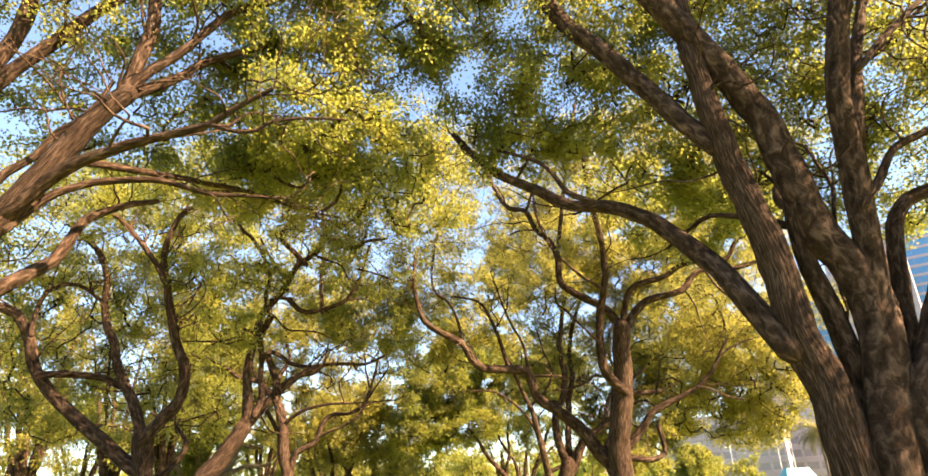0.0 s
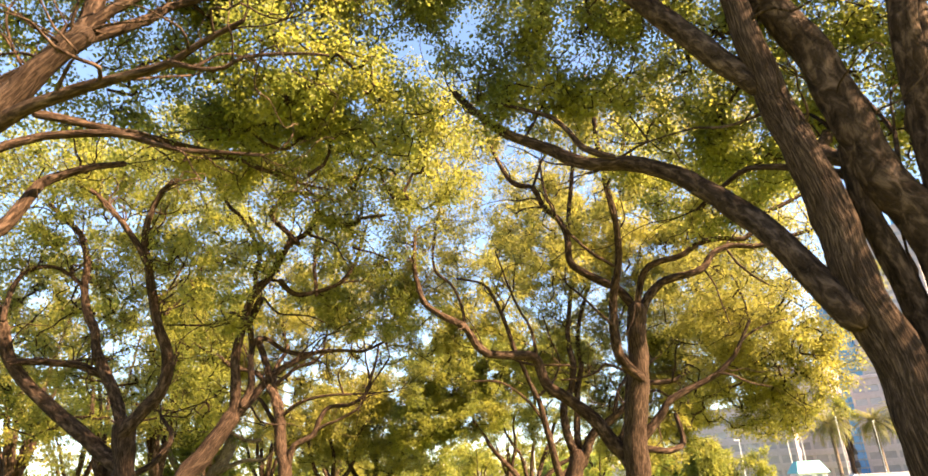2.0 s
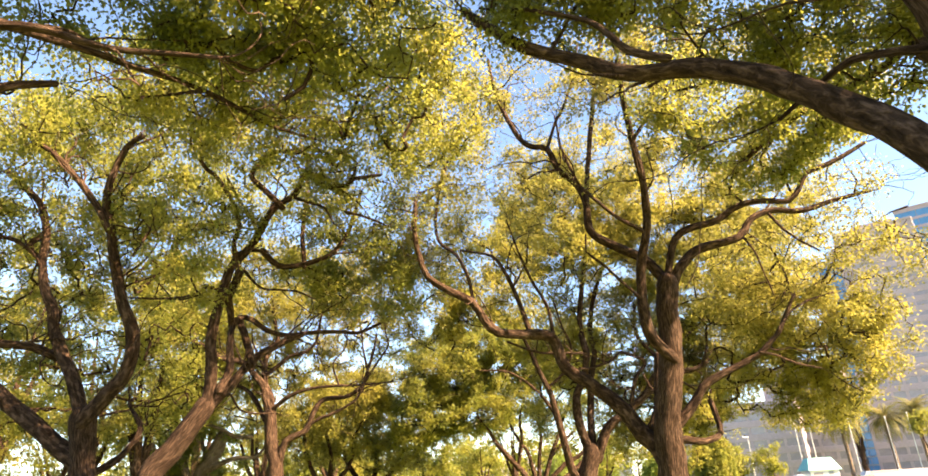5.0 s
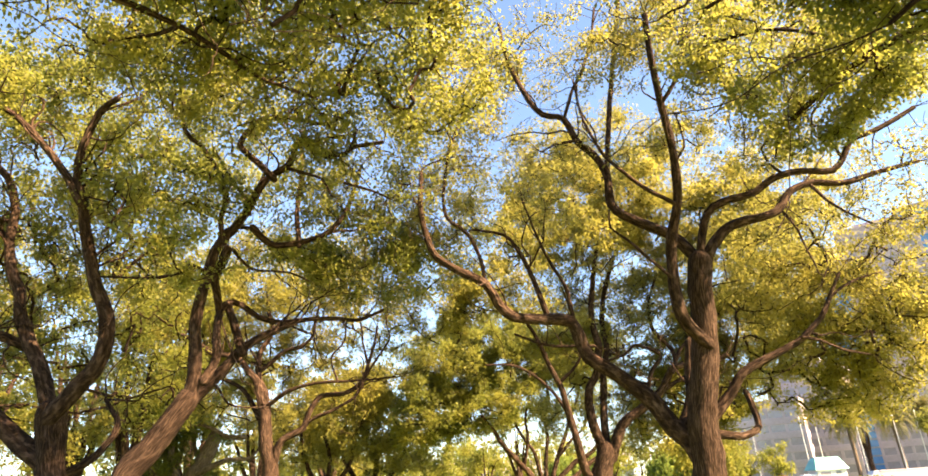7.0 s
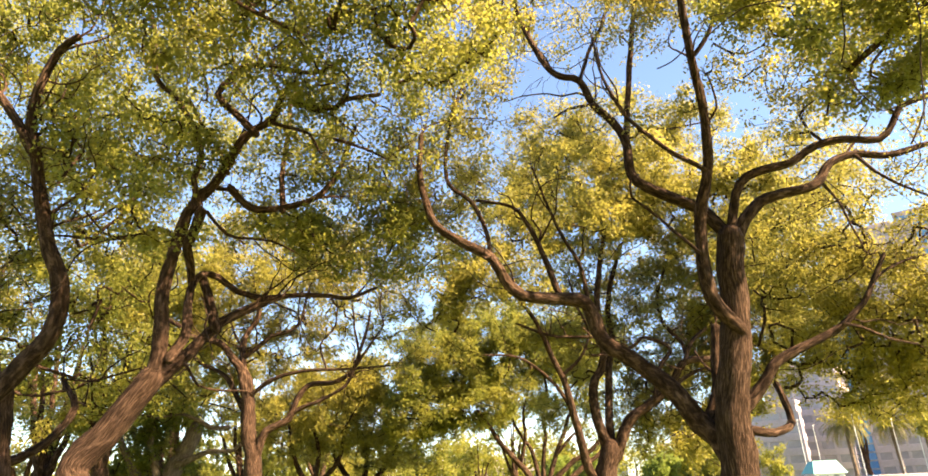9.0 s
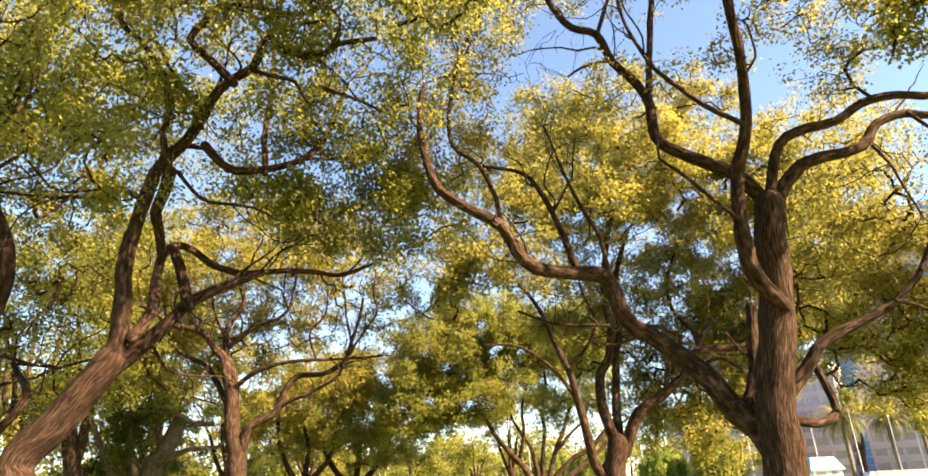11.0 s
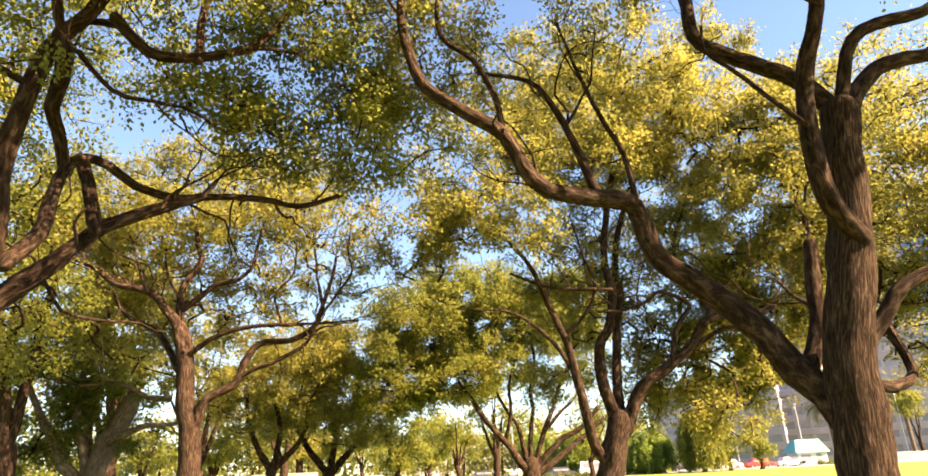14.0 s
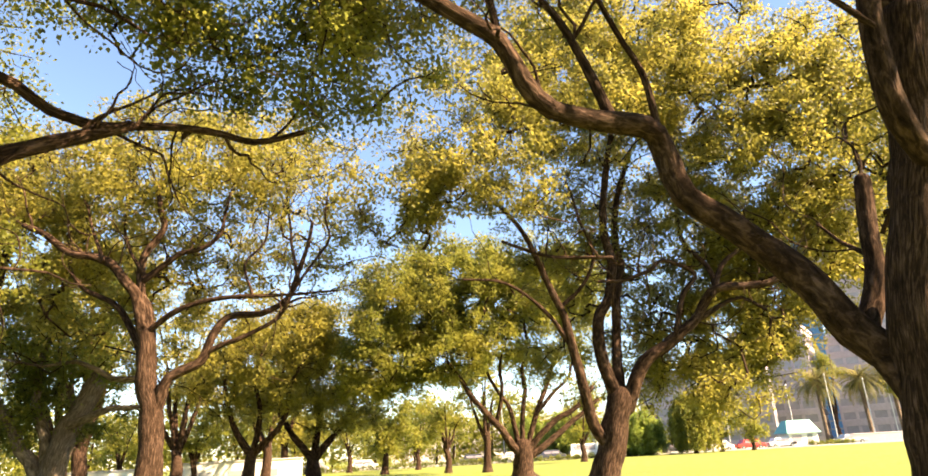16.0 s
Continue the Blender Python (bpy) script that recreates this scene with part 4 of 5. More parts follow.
limb(r3, 0.103, 0.035, (4.34, 38.80, 5.03), (3.57, 38.47, 6.09), (2.66, 38.15, 6.81), (1.80, 37.83, 7.20), (0.49, 37.50, 7.23))
limb(r3, 0.086, 0.039, (4.15, 39.00, 6.41), (5.09, 38.75, 7.23), (5.50, 38.50, 8.31), (5.10, 38.25, 9.43), (4.73, 38.00, 10.81))
limb(r3, 0.111, 0.056, (9.99, 38.50, 6.75), (9.92, 38.75, 7.76), (9.25, 39.00, 8.83), (9.37, 39.25, 10.43), (10.29, 39.50, 12.37))
pad(r3, (7.4, 38.0, 15.9), (5.1, 3.8, 1.8), 1.69)
pad(r3, (10.9, 38.0, 14.5), (4.5, 3.8, 2.1), 1.69)
pad(r3, (4.5, 37.0, 13.2), (3.6, 3.1, 1.9), 1.35)
pad(r3, (12.0, 39.0, 11.5), (3.6, 3.8, 2.4), 1.35)
pad(r3, (13.7, 37.0, 14.9), (3.5, 3.1, 2.3), 1.35)
pad(r3, (1.3, 36.0, 10.4), (3.0, 2.5, 1.5), 1.19)
pad(r3, (8.8, 41.0, 13.6), (4.9, 2.5, 2.3), 1.35)
pad(r3, (10.4, 40.0, 9.4), (3.3, 2.5, 1.8), 1.38)
pad(r3, (11.1, 41.0, 5.6), (2.4, 2.5, 1.8), 1.84)
pad(r3, (9.4, 40.0, 3.7), (1.4, 1.9, 1.4), 1.61)
pad(r3, (-0.1, 36.0, 9.8), (1.8, 2.0, 1.0), 1.35)
pad(r3, (5.0, 41.0, 9.9), (2.8, 2.5, 1.9), 1.01)
pad(r3, (8.8, 40.0, 20.0), (6.1, 3.8, 1.7), 1.69)
pad(r3, (1.1, 37.0, 12.5), (3.5, 3.1, 2.2), 1.01)
pad(r3, (-1.1, 37.0, 9.6), (2.1, 2.5, 1.3), 1.01)
pad(r3, (15.4, 38.0, 12.3), (3.2, 3.8, 3.2), 1.35)
pad(r3, (14.4, 41.0, 9.0), (3.1, 3.1, 2.5), 1.84)
pad(r3, (12.9, 42.0, 5.7), (2.5, 2.5, 2.2), 1.84)
pad(r3, (11.3, 42.0, 2.9), (1.4, 1.9, 1.4), 1.61)
pad(r3, (9.7, 43.0, 11.0), (6.8, 2.5, 3.1), 1.01)
pad(r3, (4.2, 40.0, 17.2), (4.5, 3.1, 2.6), 1.35)
pad(r3, (17.5, 38.0, 15.8), (3.7, 3.8, 3.7), 1.35)
pad(r3, (6.5, 43.0, 7.8), (3.6, 2.5, 1.9), 0.84)
pad(r3, (16.1, 41.0, 9.5), (3.2, 3.1, 2.9), 2.29)
pad(r3, (13.6, 42.0, 6.7), (2.5, 2.5, 2.2), 2.29)
pad(r3, (17.6, 40.0, 11.8), (2.8, 2.5, 3.2), 1.35)
pad(r3, (13.7, 43.0, 4.6), (1.6, 1.9, 1.6), 1.84)
pad(r3, (9.3, 42.0, 5.9), (2.8, 2.5, 1.9), 1.61)
pad(r3, (8.7, 44.0, 4.2), (1.9, 1.9, 1.5), 1.15)
pad(r3, (4.9, 44.0, 5.1), (1.9, 1.9, 1.6), 0.84)
pad(r3, (10.7, 41.0, 7.6), (2.8, 2.5, 1.8), 1.38)

l4 = tree(-9.85, 37.5, "spreading park tree with pale sunlit trunk and many bare twigs", seed=7, leaf=0.135, mat=LEAF_GOLD)
trunk(l4, 0.441, 0.287, (-9.85, 37.50, -0.15), (-9.53, 37.50, 1.48), (-9.56, 37.50, 2.36), (-9.60, 37.50, 3.33), (-9.83, 37.50, 3.96), (-9.95, 37.50, 5.12), (-10.01, 37.50, 5.72))
limb(l4, 0.202, 0.054, (-9.48, 37.50, 3.29), (-9.32, 37.45, 3.80), (-9.09, 37.39, 4.30), (-8.16, 37.34, 4.77), (-7.81, 37.28, 5.51), (-7.33, 37.23, 6.14), (-6.28, 37.17, 6.23), (-5.50, 37.12, 6.60), (-5.24, 37.06, 6.99), (-4.98, 37.01, 7.80), (-4.73, 36.95, 8.62), (-4.63, 36.90, 9.25))
limb(l4, 0.224, 0.091, (-9.98, 37.50, 5.42), (-10.20, 37.39, 6.17), (-10.37, 37.27, 6.96), (-10.77, 37.16, 7.49), (-11.18, 37.05, 8.03), (-11.80, 36.94, 8.29), (-12.53, 36.83, 8.41), (-13.18, 36.71, 8.96), (-13.92, 36.60, 9.32))
limb(l4, 0.187, 0.081, (-9.96, 37.50, 5.62), (-10.04, 37.56, 6.46), (-10.39, 37.61, 7.17), (-10.52, 37.67, 8.19), (-10.34, 37.73, 8.76), (-9.90, 37.79, 9.50), (-10.11, 37.84, 10.21), (-10.32, 37.90, 11.17))
limb(l4, 0.125, 0.047, (-10.37, 37.60, 7.58), (-9.66, 37.50, 8.11), (-9.12, 37.40, 8.47), (-8.29, 37.30, 8.63), (-7.77, 37.20, 9.10), (-7.64, 37.10, 9.64), (-7.48, 37.00, 10.49))
limb(l4, 0.151, 0.053, (-10.09, 37.70, 5.06), (-10.39, 37.85, 5.45), (-11.00, 38.00, 6.44), (-11.53, 38.15, 7.00), (-12.43, 38.30, 7.41), (-13.13, 38.45, 8.06), (-13.47, 38.60, 8.98))
limb(l4, 0.112, 0.034, (-9.93, 37.40, 5.76), (-9.64, 37.27, 5.98), (-8.99, 37.13, 6.39), (-8.06, 37.00, 6.67), (-7.00, 36.87, 6.74), (-5.43, 36.73, 6.71), (-3.73, 36.60, 6.76))
limb(l4, 0.090, 0.061, (-8.03, 37.30, 4.95), (-7.50, 37.22, 5.23), (-6.75, 37.15, 5.44), (-5.73, 37.08, 6.05), (-5.34, 37.00, 6.65))
limb(l4, 0.062, 0.028, (-5.06, 37.00, 7.32), (-5.29, 37.07, 8.39), (-5.46, 37.13, 9.58), (-5.67, 37.20, 10.99))
limb(l4, 0.061, 0.027, (-5.19, 37.00, 6.95), (-4.44, 36.90, 8.03), (-4.03, 36.80, 8.69), (-4.17, 36.70, 9.38), (-4.05, 36.60, 10.46))
limb(l4, 0.053, 0.028, (-6.47, 36.80, 6.70), (-6.82, 36.93, 7.85), (-6.23, 37.07, 8.70), (-6.17, 37.20, 9.85))
limb(l4, 0.067, 0.031, (-11.42, 36.90, 8.14), (-11.92, 37.10, 9.11), (-12.33, 37.30, 10.07), (-12.85, 37.50, 11.07))
limb(l4, 0.067, 0.031, (-10.42, 37.50, 7.90), (-11.02, 37.73, 8.85), (-11.37, 37.97, 9.84), (-11.44, 38.20, 10.97))
pad(l4, (-9.1, 38.0, 11.3), (4.1, 3.1, 1.6), 0.84)
pad(l4, (-12.2, 39.0, 11.4), (3.6, 3.1, 1.9), 0.84)
pad(l4, (-14.4, 39.0, 10.0), (2.4, 3.1, 1.9), 1.08)
pad(l4, (-4.6, 37.0, 10.8), (2.1, 2.5, 1.3), 0.60)
pad(l4, (-7.5, 39.0, 12.2), (3.1, 2.5, 1.4), 0.72)
pad(l4, (-13.8, 41.0, 8.0), (2.6, 2.5, 1.7), 0.72)
pad(l4, (-10.2, 42.0, 8.9), (3.3, 2.5, 1.8), 0.72)
pad(l4, (-3.4, 37.0, 10.3), (1.3, 1.9, 2.1), 0.30)
pad(l4, (-14.7, 38.0, 11.7), (2.4, 2.5, 1.3), 0.84)
pad(l4, (-11.4, 43.0, 10.5), (4.8, 3.1, 2.6), 0.84)
pad(l4, (-15.7, 42.0, 13.5), (3.8, 3.1, 2.2), 0.96)
pad(l4, (-6.7, 42.0, 10.6), (2.8, 2.5, 1.9), 0.48)
pad(l4, (-17.0, 43.0, 9.1), (2.8, 2.5, 1.9), 0.96)
pad(l4, (-8.3, 40.0, 14.3), (4.6, 3.1, 1.5), 0.84)
pad(l4, (-12.7, 43.0, 7.0), (2.7, 2.5, 1.5), 0.72)
pad(l4, (-4.9, 44.0, 10.3), (2.7, 2.5, 1.7), 0.42)
pad(l4, (-11.0, 41.0, 14.3), (5.0, 3.1, 1.6), 0.72)
pad(l4, (-17.5, 42.0, 10.9), (2.1, 2.5, 2.7), 0.96)

r4 = tree(5.0, 57.0, "round-crowned park tree with dense dark-green leaves", seed=8, leaf=0.17)
trunk(r4, 0.641, 0.570, (5.00, 57.00, -0.15), (5.02, 57.00, 0.34), (5.10, 57.00, 1.20), (5.10, 57.00, 1.65))
limb(r4, 0.325, 0.110, (4.92, 57.00, 1.31), (4.40, 56.70, 1.82), (3.33, 56.40, 3.25), (2.17, 56.10, 4.46), (1.48, 55.80, 5.64), (0.65, 55.50, 6.79))
limb(r4, 0.244, 0.132, (5.29, 57.00, 1.36), (5.81, 56.88, 1.96), (6.80, 56.75, 2.89), (8.62, 56.62, 3.98), (9.62, 56.50, 5.05))
limb(r4, 0.245, 0.136, (5.37, 57.20, 1.08), (6.43, 57.35, 1.72), (7.68, 57.50, 2.63), (9.07, 57.65, 3.55), (10.26, 57.80, 4.39))
limb(r4, 0.179, 0.084, (5.06, 57.00, 1.65), (5.15, 57.10, 3.45), (5.56, 57.20, 5.12), (5.41, 57.30, 6.37), (5.83, 57.40, 7.97), (5.82, 57.50, 9.97))
limb(r4, 0.179, 0.064, (4.81, 57.00, 1.73), (4.54, 56.88, 3.33), (4.24, 56.76, 4.41), (3.51, 56.64, 5.41), (3.07, 56.52, 6.38), (2.62, 56.40, 7.95))
limb(r4, 0.195, 0.085, (5.39, 57.00, 1.63), (5.89, 57.16, 3.27), (6.87, 57.32, 5.33), (7.27, 57.48, 6.31), (7.91, 57.64, 7.34), (8.60, 57.80, 9.11))
limb(r4, 0.144, 0.064, (3.46, 56.60, 3.12), (3.91, 56.23, 4.92), (3.81, 55.87, 6.70), (4.46, 55.50, 8.47))
limb(r4, 0.130, 0.067, (5.94, 56.80, 3.61), (7.43, 57.00, 5.01), (8.42, 57.20, 5.92), (8.86, 57.40, 7.46))
pad(r4, (0.2, 56.0, 11.1), (5.2, 5.0, 2.8), 1.56)
pad(r4, (3.6, 57.0, 9.7), (6.3, 5.0, 3.4), 1.43)
pad(r4, (-3.2, 55.0, 8.8), (2.7, 3.8, 2.7), 1.56)
pad(r4, (5.4, 57.0, 12.4), (5.4, 5.0, 2.5), 1.43)
pad(r4, (-3.6, 56.0, 6.1), (2.7, 3.8, 1.8), 1.30)
pad(r4, (7.6, 58.0, 8.9), (4.4, 3.8, 3.9), 1.04)
pad(r4, (0.0, 55.0, 7.2), (3.6, 3.8, 1.8), 1.30)
pad(r4, (-2.1, 56.0, 10.4), (4.2, 5.0, 3.3), 1.69)
pad(r4, (1.8, 57.0, 12.5), (5.4, 5.0, 2.5), 1.69)
pad(r4, (5.6, 57.0, 10.4), (4.9, 5.0, 3.4), 1.56)
pad(r4, (9.2, 58.0, 12.1), (3.5, 3.8, 3.0), 1.30)
pad(r4, (-0.7, 56.0, 7.4), (4.1, 3.8, 1.8), 1.56)
pad(r4, (-4.1, 55.0, 7.4), (2.2, 3.8, 2.2), 1.56)

l5 = tree(-11.39, 57.0, "bushy park tree with a fan of thin dark stems", seed=9, leaf=0.17, mat=LEAF_GOLD)
trunk(l5, 0.454, 0.318, (-11.39, 57.00, -0.15), (-11.36, 57.00, 0.94), (-11.26, 57.00, 2.20))
limb(l5, 0.247, 0.065, (-11.28, 57.00, 2.03), (-12.30, 56.67, 3.76), (-12.86, 56.33, 5.84), (-12.55, 56.00, 7.90))
limb(l5, 0.229, 0.067, (-11.22, 57.00, 2.10), (-10.84, 57.00, 4.40), (-11.31, 57.00, 6.54), (-10.69, 57.00, 8.72))
limb(l5, 0.229, 0.064, (-11.15, 57.00, 2.09), (-9.28, 56.33, 3.94), (-8.87, 55.67, 5.94), (-7.76, 55.00, 7.55))
pad(l5, (-10.4, 56.0, 7.8), (4.1, 5.0, 3.6), 1.98)
pad(l5, (-12.7, 57.0, 6.2), (2.7, 3.8, 2.3), 1.44)
pad(l5, (-8.0, 56.0, 9.2), (2.8, 3.8, 1.8), 1.80)

l6 = tree(-8.65, 64.0, "bushy park tree with dark crowded stems", seed=10, leaf=0.18, mat=LEAF_GOLD)
trunk(l6, 0.576, 0.415, (-8.65, 64.00, -0.15), (-8.67, 64.00, 0.62), (-8.78, 64.00, 1.92))
limb(l6, 0.311, 0.074, (-8.78, 64.00, 1.72), (-10.26, 63.33, 3.56), (-11.01, 62.67, 5.55), (-10.56, 62.00, 7.89))
limb(l6, 0.290, 0.079, (-8.70, 64.00, 1.83), (-8.35, 64.00, 4.70), (-9.25, 64.00, 7.24), (-8.46, 64.00, 10.23))
limb(l6, 0.290, 0.077, (-8.53, 64.00, 1.82), (-6.22, 63.67, 4.58), (-5.77, 63.33, 6.60), (-6.17, 63.00, 9.10))
pad(l6, (-7.9, 63.0, 8.7), (4.3, 5.0, 3.7), 1.98)
pad(l6, (-6.0, 62.0, 5.3), (3.1, 3.8, 2.0), 1.80)
pad(l6, (-10.0, 64.0, 5.2), (3.2, 3.8, 2.1), 1.26)

fig = tree(-16.9, 46.0, "wide old tree with pale leaning stems and dark leaves", seed=11, leaf=0.15, mat=LEAF_DARK, bark=PALE_BARK)
trunk(fig, 0.554, 0.396, (-16.90, 46.00, -0.15), (-16.81, 46.00, 1.51), (-16.61, 46.00, 2.77), (-16.33, 46.00, 3.62), (-15.92, 46.00, 4.23), (-15.45, 46.00, 5.49))
limb(fig, 0.328, 0.132, (-17.20, 46.10, -0.15), (-17.19, 46.10, 1.60), (-17.26, 45.95, 3.05), (-17.76, 45.80, 4.30), (-17.84, 45.65, 5.81), (-17.48, 45.50, 7.34))
limb(fig, 0.377, 0.127, (-17.40, 45.90, -0.15), (-17.49, 46.00, 1.55), (-18.12, 45.75, 2.60), (-18.64, 45.50, 3.71), (-19.12, 45.25, 4.57), (-19.84, 45.00, 6.07))
limb(fig, 0.231, 0.052, (-16.27, 45.80, 3.53), (-15.30, 45.35, 3.78), (-14.15, 44.90, 4.02), (-12.76, 44.45, 4.09), (-11.95, 44.00, 4.86))
limb(fig, 0.154, 0.044, (-13.36, 45.00, 5.28), (-14.24, 44.75, 5.34), (-15.68, 44.50, 6.02), (-16.97, 44.25, 5.90), (-18.55, 44.00, 6.25))
limb(fig, 0.180, 0.050, (-16.77, 46.20, 2.54), (-16.53, 46.47, 4.29), (-17.01, 46.73, 5.90), (-16.88, 47.00, 7.86))
pad(fig, (-18.3, 46.0, 6.7), (3.0, 3.1, 1.7), 1.00)
pad(fig, (-18.4, 45.5, 4.6), (1.9, 2.5, 1.1), 1.20)
pad(fig, (-16.8, 46.5, 5.3), (2.3, 2.5, 1.3), 1.00)
pad(fig, (-16.0, 47.0, 7.0), (2.4, 2.5, 1.7), 0.90)
pad(fig, (-20.1, 47.0, 8.0), (2.8, 3.1, 2.1), 0.90)
pad(fig, (-18.6, 48.0, 9.0), (4.0, 3.8, 1.8), 0.80)
pad(fig, (-18.6, 46.8, 3.2), (1.9, 1.6, 1.0), 1.2)
pad(fig, (-15.8, 47.2, 3.6), (1.7, 1.5, 1.0), 1.2)
pad(fig, (-21.0, 47.5, 3.0), (1.8, 1.6, 1.2), 1.2)
pad(fig, (-20.6, 46.0, 5.7), (2.0, 2.5, 2.3), 1.00)

# ---- trees of the distance ----
round_tree(-25.6, 40, 17.3, 5.3, 5.9, "tall leafy tree with a deep yellow-green crown", 51, 0.17, LEAF_GOLD)
round_tree(-25.3, 34, 19.2, 4.8, 4.9, "tall leafy tree beside the row", 52, 0.15, LEAF_GOLD)
round_tree(-24.8, 48, 18.2, 4.6, 5.8, "leafy tree with a dark lower crown", 53, 0.18, LEAF_DARK)
round_tree(-22.6, 60, 19.6, 5.3, 6.5, "leafy yellow-green tree behind the row", 54, 0.2, LEAF_GOLD)
round_tree(-37.8, 56, 14.8, 6.4, 4.7, "dense leafy tree at the side of the park", 56, 0.22, LEAF)
round_tree(-34.8, 62, 13.6, 6.0, 4.7, "dense leafy tree at the side of the park", 57, 0.22, LEAF)
round_tree(-39.4, 50, 15.5, 5.7, 4.6, "dense leafy tree at the side of the park", 58, 0.22, LEAF)
round_tree(-14.7, 76, 15.1, 6.0, 5.9, "leafy yellow-green tree behind the row", 55, 0.25, LEAF)
round_tree(-24.9, 62, 21.8, 6.6, 6.9, "tall yellow-green tree behind the row", 22, 0.22, LEAF_GOLD)
round_tree(-17.9, 41, 16.7, 3.6, 5.1, "tall leafy tree beside the row", 23, 0.16, LEAF_GOLD)
round_tree(-20.9, 72, 17.4, 6.7, 5.8, "dense yellow-green tree behind the row", 24, 0.24, LEAF_GOLD)
round_tree(-20.8, 76, 6.3, 2.6, 3.0, "small light-green tree before a white wall", 25, 0.2, LEAF)
round_tree(-29.6, 82, 6.8, 2.5, 3.0, "low yellow-leaved bush tree", 26, 0.25, LEAF)
round_tree(-15.6, 88, 16.8, 6.8, 4.7, "dense leafy tree further down the row", 27, 0.28, LEAF_GOLD)
round_tree(-4.9, 84, 10.5, 5.0, 2.9, "leafy tree with low hanging crown", 28, 0.28, LEAF)
round_tree(1.1, 76, 6.5, 2.9, 3.2, "leafy tree with a short forked trunk", 29, 0.25, LEAF)
round_tree(-1.7, 98, 7.1, 3.9, 3.0, "small leafy tree at the lawn edge", 30, 0.3, LEAF)
round_tree(4.1, 71, 9.4, 2.9, 5.0, "slender tree with a straight pale trunk", 31, 0.25, LEAF)
round_tree(-10.5, 104, 8.0, 4.6, 3.9, "leafy tree at the lawn edge", 36, 0.3, LEAF)
round_tree(-16.8, 110, 7.9, 4.9, 3.9, "leafy tree at the lawn edge", 37, 0.3, LEAF)
round_tree(-25.8, 108, 9.0, 4.7, 4.4, "leafy tree at the lawn edge", 38, 0.3, LEAF)
round_tree(17.1, 92, 8.5, 4.0, 2.9, "leafy tree behind the lawn trees", 60, 0.28, LEAF)
round_tree(40.6, 108, 5.8, 2.6, 1.7, "small yellow-green tree at the lawn edge", 32, 0.3, LEAF)
round_tree(45.2, 108, 6.2, 3.1, 1.7, "small yellow-green tree at the lawn edge", 33, 0.3, LEAF)
round_tree(72.1, 130, 16.9, 3.3, 10.9, "round green tree beside the palms", 35, 0.32, LEAF)
round_tree(78.1, 120, 10.6, 2.9, 7.2, "small bright green street tree", 39, 0.3, LEAF)
willow(20.8, 118, 7.0, 4.0, 0.8, "pale green weeping willow", 40, 0.3, LEAF_WILLOW)
willow(30.5, 112, 6.4, 4.1, 0.2, "pale green weeping willow", 41, 0.3, LEAF_WILLOW)
willow(36.4, 107, 8.2, 3.7, -0.1, "deep green weeping willow", 42, 0.3, LEAF)
willow(15.8, 125, 6.8, 4.4, 1.1, "pale green weeping willow", 43, 0.3, LEAF_WILLOW)
palm(66.7, 125.0, 10.3, 1)
palm(76.8, 128.0, 10.6, 2)
palm(82.8, 128.0, 11.9, 3)
# ---- trees end ----
for t in ALL_TREES:
    grow(t, near=70 if t.leaf < 0.12 else 60 if t.leaf < 0.14 else 25 if t.leaf < 0.2 else 0)

# ---- street beyond the lawn ----
STONE = painted("pale_stone", (0.5, 0.46, 0.47), 0.8, scale=0.6)
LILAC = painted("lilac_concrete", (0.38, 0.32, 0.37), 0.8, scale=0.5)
WHITE = painted("white_paint", (0.78, 0.77, 0.74), 0.6, scale=0.8)
GREY = painted("grey_paint", (0.26, 0.28, 0.31), 0.7, scale=0.8)
TEAL = painted("teal_roof", (0.08, 0.36, 0.36), 0.5, scale=1.5)
ASPHALT = painted("asphalt", (0.06, 0.06, 0.062), 0.9, scale=1.0)
KERB = painted("kerb_stone", (0.4, 0.39, 0.37), 0.85, scale=2.0)
STEEL = painted("pole_paint", (0.6, 0.6, 0.6), 0.4, 0.3, scale=2.0)
RUBBER = painted("rubber", (0.02, 0.02, 0.02), 0.9)
RED = painted("red_light", (0.4, 0.02, 0.02), 0.3)
CAR_WHITE = painted("white_car_paint", (0.75, 0.75, 0.74), 0.25, scale=0.5)
CAR_DARK = painted("dark_car_paint", (0.05, 0.055, 0.07), 0.25, scale=0.5)
CAR_SILVER = painted("silver_car_paint", (0.45, 0.46, 0.48), 0.25, 0.5, scale=0.5)
CAR_RED = painted("red_car_paint", (0.4, 0.05, 0.04), 0.25, scale=0.5)
# Panes lifted towards the wall tone: distance haze and sky reflection put into colour
PANE, pn, pl, pb = material("haze_paled_pane", 0.08)
pl.new(ramp(pn, pl, noise_of(pn, pl, 0.15), (0.35, (0.2, 0.18, 0.22)), (0.65, (0.32, 0.3, 0.35))), pb.inputs["Base Color"])
BLUE, bn, bl, bb = material("blue_glass", 0.12)
bl.new(ramp(bn, bl, noise_of(bn, bl, 0.06, 3), (0.35, (0.05, 0.16, 0.36)), (0.65, (0.1, 0.3, 0.55))), bb.inputs["Base Color"])

EDGE = 113.0
road = tagged(part("road", boxed(-160, EDGE + 0.3, -0.05, 260, EDGE + 10, 0.02), ASPHALT), "grey asphalt street along the far lawn edge", "road", kind="structure")
kerb = tagged(part("kerb", boxed(-160, EDGE, -0.05, 260, EDGE + 0.28, 0.16, 0.03), KERB), "pale stone kerb at the lawn edge", "kerb", kind="structure")
